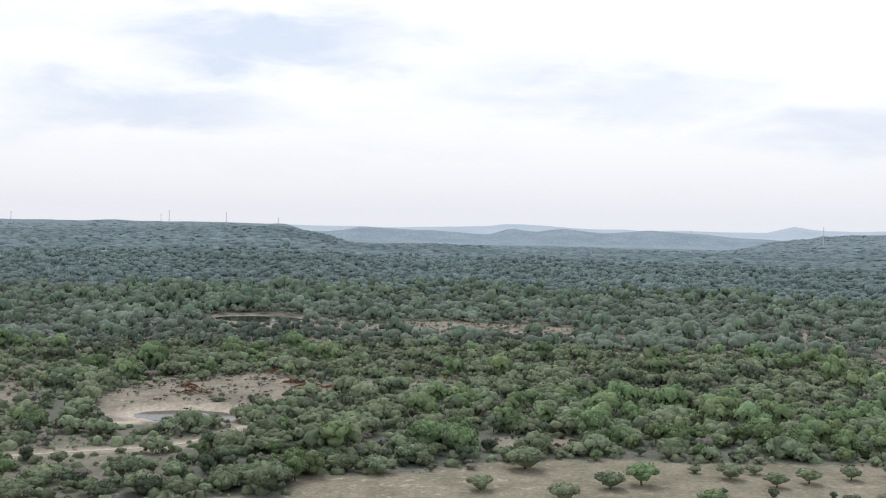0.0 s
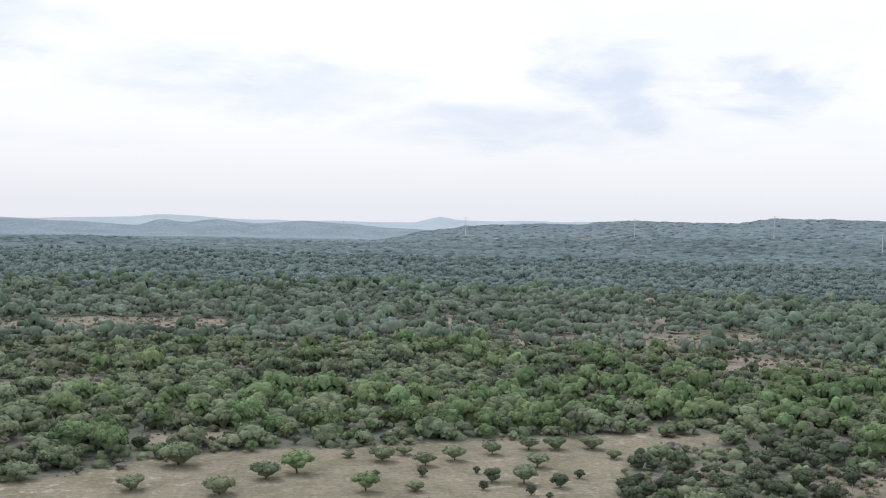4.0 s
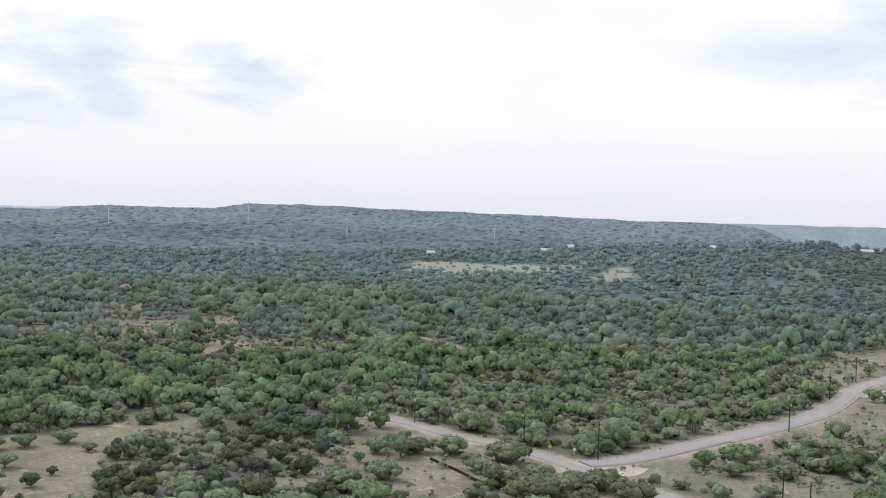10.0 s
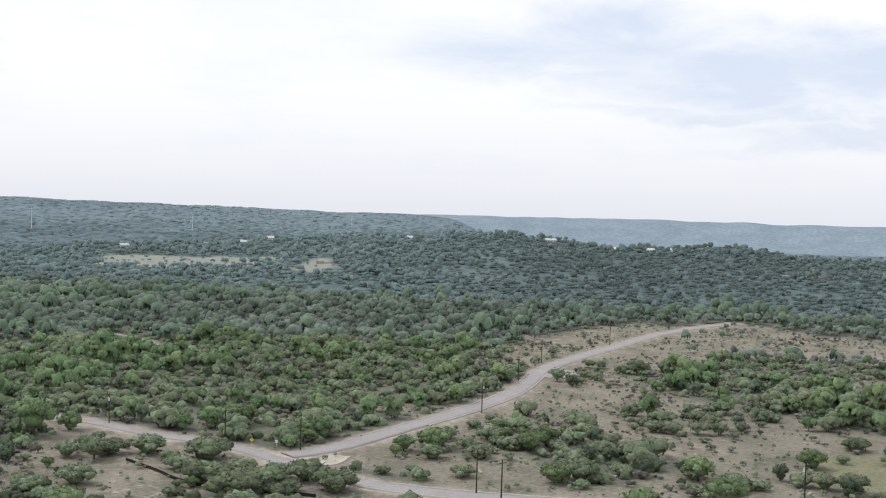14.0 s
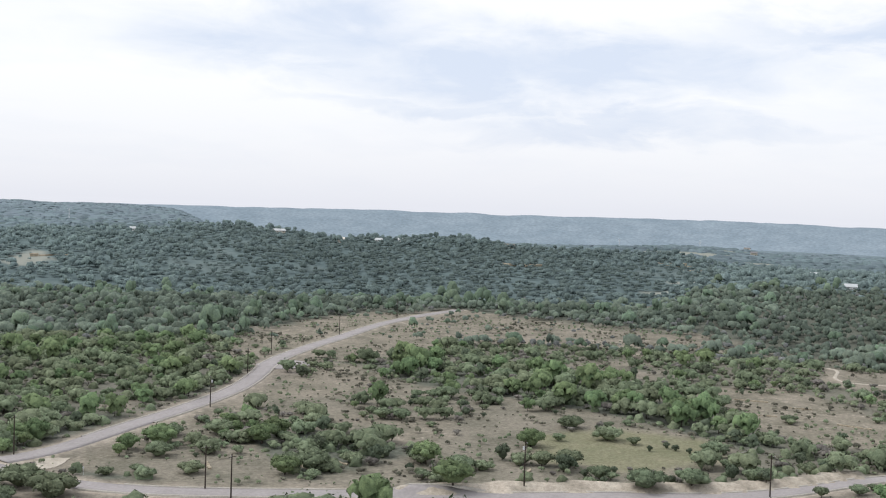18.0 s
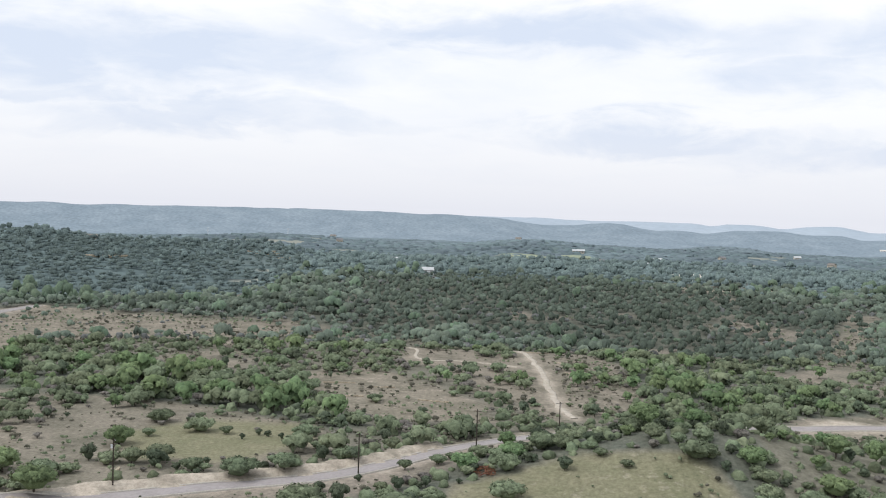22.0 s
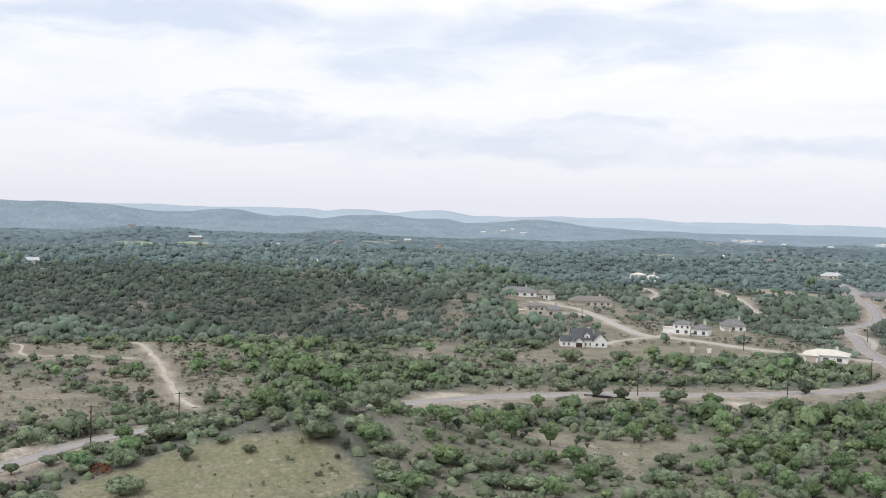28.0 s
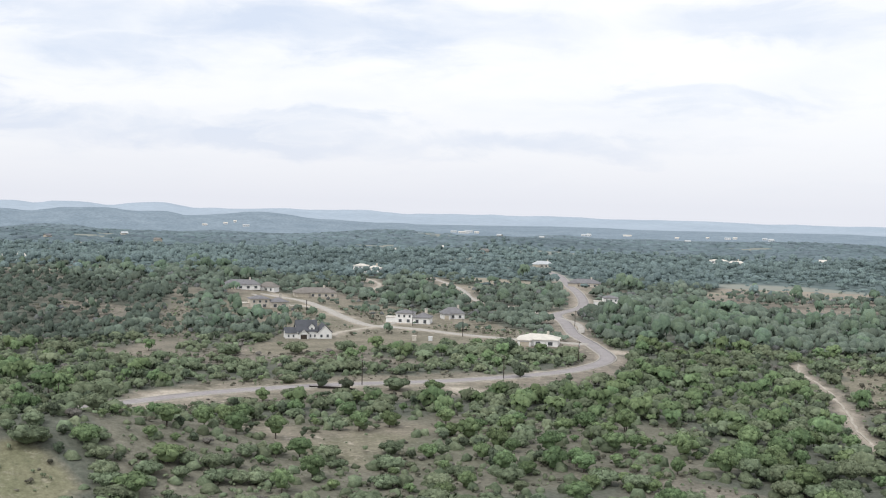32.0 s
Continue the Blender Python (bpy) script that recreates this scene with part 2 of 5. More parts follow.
M["stone_wall"] = material("cream_stone_wall", (0.62, 0.575, 0.505), (0.50, 0.455, 0.39), 0.8, 0.9, 0.03, 3, fine=0.2)
M["tan_wall"] = material("tan_stucco_wall", (0.52, 0.465, 0.385), (0.45, 0.395, 0.32), 0.5, 0.9, 0.01, 5)
M["dark_roof"] = material("charcoal_standing_seam_roof", (0.115, 0.12, 0.135), (0.09, 0.095, 0.105), 0.4, 0.75, 0.01, 4, fine=0.1, spec=0.1)
M["brown_roof"] = material("weathered_brown_shingle_roof", (0.245, 0.225, 0.205), (0.195, 0.178, 0.162), 0.6, 0.9, 0.02, 4, fine=0.2)
M["slate_roof"] = material("mid_grey_shingle_roof", (0.235, 0.232, 0.238), (0.185, 0.182, 0.190), 0.6, 0.85, 0.02, 4, fine=0.2, spec=0.1)
M["tin_roof"] = material("pale_tin_roof", (0.54, 0.56, 0.57), (0.46, 0.48, 0.49), 0.3, 0.5, 0.005, 4, fine=0.08)
M["white_roof"] = material("cream_membrane_roof", (0.70, 0.66, 0.59), (0.60, 0.56, 0.50), 0.3, 0.7, 0.005, 4, fine=0.06)
M["glass"] = material("dark_window_glass", (0.09, 0.10, 0.11), (0.07, 0.075, 0.08), 0.5, 0.08, spec=0.6)
# dark brown that stands in for the shade of the farmhouse porch
M["porch_shade"] = material("dark_porch_shade", (0.06, 0.045, 0.035), (0.045, 0.035, 0.028), 2, 0.5)
M["pole_wood"] = material("dark_creosoted_pole_wood", (0.052, 0.042, 0.034), (0.038, 0.03, 0.025), 2, 0.9)
M["steel"] = material("galvanised_steel", (0.62, 0.63, 0.65), (0.54, 0.55, 0.57), 1, 0.6, metal=0.0)
M["porcelain"] = material("grey_porcelain", (0.4, 0.4, 0.4), (0.35, 0.35, 0.35), 3, 0.3)
M["low_brush"] = material("brown_green_low_brush", (0.128, 0.124, 0.094), (0.092, 0.090, 0.070), 0.5, 0.9, 0.2, 2.0, tint="attribute", fine=0.4, spec=0.1, spread=(0.6, 1.5), clump=0.3)
M["silt"] = material("black_silt_fence_fabric", (0.02, 0.018, 0.016), (0.03, 0.026, 0.022), 1, 0.9)
M["dead_brush"] = material("rust_red_dead_cedar_brush", (0.20, 0.085, 0.05), (0.13, 0.06, 0.04), 1.2, 0.95, tint="island", fine=0.3)
M["sign_yellow"] = material("yellow_sign_face", (0.65, 0.50, 0.05), (0.6, 0.45, 0.05), 2, 0.5)
M["white_paint"] = material("white_paint", (0.72, 0.72, 0.72), (0.66, 0.66, 0.66), 2, 0.5)


def ground_material():
    m = bpy.data.materials.new("dry_grass_and_soil")
    m.use_nodes = True
    nt, b = m.node_tree, m.node_tree.nodes["Principled BSDF"]
    b.inputs["Roughness"].default_value, b.inputs["Specular IOR Level"].default_value = 0.95, 0.1
    geo = nt.nodes.new("ShaderNodeNewGeometry")

    def noise_tex(scale, detail=5, rough=0.6):
        n = nt.nodes.new("ShaderNodeTexNoise")
        n.inputs["Scale"].default_value, n.inputs["Detail"].default_value, n.inputs["Roughness"].default_value = scale, detail, rough
        nt.links.new(geo.outputs["Position"], n.inputs["Vector"])
        return n.outputs["Fac"]

    def ramp(src, stops):
        r = nt.nodes.new("ShaderNodeValToRGB")
        r.color_ramp.elements[0].position, r.color_ramp.elements[1].position = stops[0][0], stops[-1][0]
        r.color_ramp.elements[0].color, r.color_ramp.elements[1].color = (*stops[0][1], 1), (*stops[-1][1], 1)
        for p, c in stops[1:-1]:
            r.color_ramp.elements.new(p).color = (*c, 1)
        nt.links.new(src, r.inputs[0])
        return r.outputs[0]

    def mix(fac, a, c):
        x = nt.nodes.new("ShaderNodeMix")
        x.data_type = "RGBA"
        nt.links.new(fac, x.inputs[0])
        nt.links.new(a, x.inputs[6])
        nt.links.new(c, x.inputs[7])
        return x.outputs[2]

    def cover(name):
        a = nt.nodes.new("ShaderNodeAttribute")
        a.attribute_name = name
        return a.outputs["Fac"]

    dry = ramp(noise_tex(0.06, 7, 0.68), [(0.3, (0.290, 0.252, 0.213)), (0.46, (0.254, 0.224, 0.185)), (0.56, (0.192, 0.173, 0.141)), (0.72, (0.130, 0.122, 0.096))])
    green = ramp(noise_tex(0.09), [(0.3, (0.178, 0.188, 0.106)), (0.7, (0.236, 0.228, 0.142))])
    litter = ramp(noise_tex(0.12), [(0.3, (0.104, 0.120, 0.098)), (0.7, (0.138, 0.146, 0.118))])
    stone = ramp(noise_tex(0.15), [(0.3, (0.46, 0.395, 0.325)), (0.7, (0.58, 0.52, 0.44))])
    col = mix(cover("grass"), dry, green)
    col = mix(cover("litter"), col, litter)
    # ledges and crumbs of pale limestone lying bare
    crumbs = ramp(noise_tex(0.22, 8, 0.7), [(0.55, (0, 0, 0)), (0.64, (0.7, 0.7, 0.7))])
    k = nt.nodes.new("ShaderNodeMath")
    k.operation = "MAXIMUM"
    k2 = nt.nodes.new("ShaderNodeMath")
    k2.operation = "MULTIPLY"
    nt.links.new(crumbs, k2.inputs[0])
    nt.links.new(cover("rocky"), k2.inputs[1])
    nt.links.new(k2.outputs[0], k.inputs[0])
    nt.links.new(cover("stone"), k.inputs[1])
    col = mix(k.outputs[0], col, stone)
    # tufts
    h = nt.nodes.new("ShaderNodeHueSaturation")
    t = nt.nodes.new("ShaderNodeMapRange")
    t.inputs["From Min"].default_value, t.inputs["From Max"].default_value = 0.3, 0.7
    t.inputs["To Min"].default_value, t.inputs["To Max"].default_value = 0.62, 1.32
    nt.links.new(noise_tex(0.7, 7, 0.75), t.inputs["Value"])
    nt.links.new(t.outputs[0], h.inputs["Value"])
    nt.links.new(col, h.inputs["Color"])
    nt.links.new(h.outputs[0], b.inputs["Base Color"])
    bp = nt.nodes.new("ShaderNodeBump")
    bp.inputs["Strength"].default_value, bp.inputs["Distance"].default_value = 0.7, 0.25
    nt.links.new(noise_tex(0.8, 6), bp.inputs["Height"])
    nt.links.new(bp.outputs[0], b.inputs["Normal"])
    return m


M["ground"] = ground_material()


# ---- plan helpers ----
def smooth(a, b, x):
    t = np.clip((np.asarray(x, float) - a) / (b - a), 0, 1)
    return t * t * (3 - 2 * t)


def value_noise(x, y, seed):
    ix, iy = np.floor(x), np.floor(y)
    fx, fy = x - ix, y - iy
    fx, fy = fx * fx * (3 - 2 * fx), fy * fy * (3 - 2 * fy)

    def h(a, b):
        s = np.sin(a * 127.1 + b * 311.7 + seed * 74.7) * 43758.5453
        return s - np.floor(s)

    top = h(ix, iy) * (1 - fx) + h(ix + 1, iy) * fx
    low = h(ix, iy + 1) * (1 - fx) + h(ix + 1, iy + 1) * fx
    return 2 * (top * (1 - fy) + low * fy) - 1


def fbm(x, y, size, octaves=4, seed=0):
    total, amp, norm = 0, 1.0, 0.0
    for o in range(octaves):
        total = total + amp * value_noise(x / size * 2 ** o + 13.7 * o, y / size * 2 ** o - 7.1 * o, seed + o)
        norm += amp
        amp *= 0.5
    return total / norm


def inside(x, y, poly, soft=6.0):
    """1 inside a polygon, 0 outside, with a ragged soft edge."""
    x, y = np.asarray(x, float), np.asarray(y, float)
    out = np.zeros(x.shape)
    px, py = [p[0] for p in poly], [p[1] for p in poly]
    near = np.nonzero((x > min(px) - 2 * soft) & (x < max(px) + 2 * soft) & (y > min(py) - 2 * soft) & (y < max(py) + 2 * soft))
    x, y = x[near], y[near]
    x, y = x + soft * 0.8 * fbm(x, y, 14, 3, 3), y + soft * 0.8 * fbm(x, y, 14, 3, 9)
    c = np.zeros(x.shape, bool)
    d = np.full(x.shape, 1e9)
    n = len(poly)
    for i in range(n):
        (x1, y1), (x2, y2) = poly[i], poly[(i + 1) % n]
        if y1 != y2:
            c ^= ((y1 > y) != (y2 > y)) & (x < (x2 - x1) * (y - y1) / (y2 - y1) + x1)
        ll = (x2 - x1) ** 2 + (y2 - y1) ** 2
        t = np.clip(((x - x1) * (x2 - x1) + (y - y1) * (y2 - y1)) / ll, 0, 1)
        d = np.minimum(d, np.hypot(x - x1 - t * (x2 - x1), y - y1 - t * (y2 - y1)))
    out[near] = np.where(c, np.clip(0.5 + d / soft, 0, 1), np.clip(0.5 - d / soft, 0, 1))
    return out


def near_line(x, y, line):
    """Distance to a line, exact up to 30 m."""
    x, y = np.asarray(x, float), np.asarray(y, float)
    out = np.full(x.shape, 1e3)
    px, py = [p[0] for p in line], [p[1] for p in line]
    near = np.nonzero((x > min(px) - 30) & (x < max(px) + 30) & (y > min(py) - 30) & (y < max(py) + 30))
    x, y = x[near], y[near]
    d = np.full(x.shape, 1e3)
    for (x1, y1), (x2, y2) in zip(line[:-1], line[1:]):
        ll = (x2 - x1) ** 2 + (y2 - y1) ** 2
        if ll < 1e-9:
            continue
        t = np.clip(((x - x1) * (x2 - x1) + (y - y1) * (y2 - y1)) / ll, 0, 1)
        d = np.minimum(d, np.hypot(x - x1 - t * (x2 - x1), y - y1 - t * (y2 - y1)))
    out[near] = d
    return out


def spline(points, step=4.0):
    """A smooth line through the points."""
    p = np.array([points[0], *points, points[-1]], float)
    out = []
    for i in range(1, len(p) - 2):
        n = max(2, int(np.hypot(*(p[i + 1] - p[i])) / step))
        for t in np.linspace(0, 1, n, endpoint=False):
            a, b, c, d = p[i - 1], p[i], p[i + 1], p[i + 2]
            out.append(0.5 * (2 * b + (c - a) * t + (2 * a - 5 * b + 4 * c - d) * t * t + (3 * b - a - 3 * c + d) * t ** 3))
    out.append(p[-2])
    return [tuple(q) for q in out]


# hills: azimuths and the angle at which the crest stands over the eye's level, its distance, rise and fall
HILLS = [
    ([38, 41, 44, 47.5, 50, 54, 58, 63, 66, 68, 72, 74, 78, 82, 85, 87, 90],
     [-2.5, -2.3, -2.15, -2.05, -1.85, -1.5, -1.4, -1.15, -1.4, -1.7, -1.6, -1.45, -1.85, -1.97, -1.85, -2.2, -2.6], 1500, 520, 420, 5),
    ([84, 90, 100, 110, 116, 121], [-3.6, -3.4, -3.35, -3.45, -3.5, -3.8], 930, 320, 800, 5),
    ([-45, -22, -19, -15, -11, -8, -6.5, -5, -2.5], [-1.2, -1.2, -1.25, -1.12, -0.95, -0.95, -1.2, -1.6, -1.9], 2200, 950, 300, 5),
    ([-60, -22, -15, -8, -5], [-0.85, -0.85, -0.86, -0.87, -1.2], 3000, 500, 400, 0),
    ([14, 17, 19.6, 21, 25, 25.6, 28, 32.6, 33.2, 34.3, 37, 41, 49, 53, 57, 63],
     [-1.2, -1.05, -0.72, -0.65, -0.59, -0.43, -0.31, -0.3, -0.24, -0.02, 0.0, -0.1, -0.17, -0.27, -0.3, -0.6], 2780, 950, 300, 5),
    ([52, 57, 67, 69.5, 72, 77, 85, 92, 97, 98.5, 101], [-0.3, -0.25, -0.2, -0.16, -0.16, -0.2, -0.12, -0.2, -0.28, -0.45, -0.9], 3500, 600, 300, 6),
    ([-9, -6.5, -4.2, -2.5, 0, 2.5, 3.5, 4.8, 6.2, 8.5, 10.5, 13, 15, 20],
     [-1.6, -1.29, -0.96, -0.98, -1.08, -1.2, -0.87, -1.0, -0.84, -1.0, -0.8, -0.9, -1.05, -1.2], 3500, 350, 300, 0),
    ([93, 96, 97, 98, 99.5, 101.2, 102.3, 103, 103.8, 104.4, 105.4, 106.8, 107.6, 109, 111.5, 112.5, 114, 115, 116.3, 117.8, 118.6, 119.5, 121, 124.5, 130, 140, 165],
     [-0.5, -0.36, -0.32, -0.44, -0.6, -0.57, -0.46, -0.41, -0.45, -0.62, -0.75, -0.72, -0.78, -0.62, -0.62, -0.66, -0.68, -0.82, -0.82, -0.70, -0.64, -0.7, -0.88, -1.05, -1.2, -1.2, -1.2], 3600, 600, 300, 6),
    ([-180, -40, -8, -5, -2.5, 2.2, 3.1, 5.1, 8, 12, 16.3, 17.5, 18.6, 25, 60, 97, 102, 103, 107, 108, 108.7, 110.3, 111.5, 112.6, 114, 115.4, 118, 120.1, 121.5, 124.3, 126, 130, 135, 138, 145, 180],
     [-0.7, -0.9, -0.91, -0.94, -0.92, -0.81, -0.65, -0.66, -0.79, -0.8, -0.72, -0.43, -0.62, -0.5, -0.4, -0.36, -0.38, -0.40, -0.37, -0.52, -0.40, -0.40, -0.54, -0.40, -0.36, -0.55, -0.61, -0.5, -0.51, -0.52, -0.64, -0.64, -0.62, -0.68, -0.7, -0.7], 4700, 500, 240, 0),
]
SWELLS = [(108.5, 2600, 3.0, 24), (99, 2000, 4, 16), (103, 2700, 2.2, 14), (125.5, 2500, 3.6, 24), (117, 2750, 2.5, 12), (139, 2600, 4, 16), (131, 1750, 3, 14), (147, 2300, 4, 10), (86, 2300, 4, 12), (93, 2700, 3, 14),
          (8, 2500, 4, 9), (-1, 2100, 4, 7), (134, 2800, 2, 12), (144, 2800, 2.5, 12), (152, 1500, 4, 10)]
POND, LAKE = (-84, 368, 17, 10), (-114, 694, 27, 17)


def land(x, y):
    """The lie of the land without the ponds."""
    x, y = np.asarray(x, float), np.asarray(y, float)
    r, az = np.hypot(x, y), np.degrees(np.arctan2(x, y))
    h = 0.5 * fbm(x, y, 90, 3, 1) + smooth(500, 1000, r) * 3.5 * fbm(x, y, 260, 4, 2) + smooth(1400, 2400, r) * 7 * fbm(x, y, 700, 4, 5)
    # the far plain lies lower than the near woods
    h = h - 24 * smooth(2150, 2650, r) * (1 - 0.5 * smooth(3000, 4200, r))
    # wooded draw behind the end of the road
    h = h - 13 * smooth(770, 900, r) * (1 - smooth(980, 1200, r)) * smooth(38, 60, az) * (1 - smooth(84, 95, az))
    h = h - 5 * smooth(540, 600, r) * (1 - smooth(640, 720, r)) * smooth(84, 92, az) * (1 - smooth(108, 118, az))
    # the scrubby rise in front of the hidden part of the road
    h = h + 13.0 * np.exp(-((x - 286) / 32) ** 2 - ((y + 92) / 52) ** 2)
    # swells of the far plain
    for a0, rk, wd, tall in SWELLS:
        h = h + tall * np.exp(-((az - a0) / wd) ** 2 - ((r - rk) / 260) ** 2)
    # the road bank
    b = near_line(x, y, BANK)
    h = h + 1.7 * (1 - smooth(1.5, 4, b))
    base = h
    for azs, els, rk, rise, fall, trees in HILLS:
        top = EYE + rk * np.tan(np.radians(np.interp(az, azs, els))) - trees + rk * 0.0015 * fbm(az * 1.0, rk + 0 * az, 1.5, 4, 17)
        w = smooth(azs[0] - 0.5, azs[0] + 3.5, az) * (1 - smooth(azs[-1] - 3.5, azs[-1] + 0.5, az)) if azs[0] > -100 else 1.0
        up = smooth(rk - rise, rk, r) * (1 - smooth(rk, rk + fall, r))
        rough = 1 + 0.16 * fbm(x, y, 330, 4, 11) * smooth(rk - rise, rk - 0.4 * rise, r) * (1 - smooth(rk - 0.3 * rise, rk, r))
        h = np.maximum(h, base + np.maximum(0, top - base) * up * w * rough)
    return h


def height(x, y):
    x, y = np.asarray(x, float), np.asarray(y, float)
    h = land(x, y)
    for (cx, cy, a, c), dam in ((POND, 2.2), (LAKE, 1.0)):
        d = np.hypot((x - cx) / a, (y - cy) / c)
        if d.min() > 2.2:
            continue
        level = land(np.array([cx]), np.array([cy]))[0]
        flat = 1 - smooth(1.2, 1.9, d)
        h = h * (1 - flat) + level * flat - 1.3 * (1 - smooth(0.75, 1.1, d))
        h = h + dam * smooth(1.1, 1.35, d) * (1 - smooth(1.5, 2.1, d)) * smooth(-0.4, 0.5, (y - cy) / c + 0.5 * (x - cx) / a)
    return h


def ground_z(x, y):
    return float(height(np.array([x]), np.array([y]))[0])


# ---- roads (middle lines) ----
ROAD_MAIN = spline([(244, 191), (262, 186), (300, 186), (330, 186), (372, 189), (405, 196), (440, 206), (478, 211), (530, 214), (617, 218), (680, 214), (735, 205)])
ROAD_WEST = spline([(242, 284), (243, 262), (241, 240), (243, 222), (242, 206), (238, 190)])
ROAD_LOW = spline([(238, 190), (232, 168), (232, 148), (238, 125), (252, 90), (263, 58), (273, 34), (282, 8), (296, -12), (314, -30), (336, -58), (349, -90), (354, -130), (358, -167), (357, -200),
                   (351, -230), (338, -271), (331, -312), (336, -345), (352, -374), (389, -402), (428, -428), (472, -464), (508, -491), (526, -521), (545, -552), (593, -599), (661, -655), (720, -706), (780, -756), (837, -792), (880, -812)])
SUB_ROAD = spline([(392, -402), (420, -385), (455, -371), (490, -362), (512, -350), (558, -362), (610, -380), (660, -392), (690, -382)])
SUB_BACK = spline([(431, -436), (470, -470), (545, -497), (610, -510), (690, -560), (800, -610)])
SUB_SPUR = spline([(700, -480), (745, -520), (800, -545)])
SUB_LANE = spline([(480, -306), (492, -318), (500, -340), (505, -352)])
BANK = [(258, 84), (271, 61), (280.5, 38), (289, 12), (302, -6.5), (319, -24)]
DIRT_B = spline([(570, -84), (520, -83), (469, -81), (440, -78), (417, -76), (392, -74), (372, -76)])
DIRT_C = spline([(590, -30), (545, -31), (511, -31), (505, -51), (489, -74)])
DIRT_N = spline([(406, 440), (404, 420), (397, 398), (378, 362)])
TRACK_W = spline([(-150, 292), (-118, 302), (-98, 310), (-80, 318), (-68, 332), (-62, 350)])
DRIVE_A = spline([(686, -372), (660, -369), (636, -366), (622, -370), (606, -377)])
DRIVE_B = spline([(505, -352), (512, -366), (520, -376), (528, -398)])
DIRT_S = spline([(296, -440), (280, -417), (248, -387), (216, -350), (194, -322), (174, -302)])
ROADS = [(ROAD_MAIN, 3.9), (ROAD_WEST, 3.3), (ROAD_LOW, 3.9), (SUB_ROAD, 3.4), (SUB_LANE, 2.0), (SUB_BACK, 1.6), (SUB_SPUR, 1.4), (DIRT_B, 1.2), (DIRT_C, 0.6), (DIRT_N, 0.7), (DIRT_S, 0.3), (TRACK_W, 0.5), (DRIVE_A, 1.0), (DRIVE_B, 1.0)]

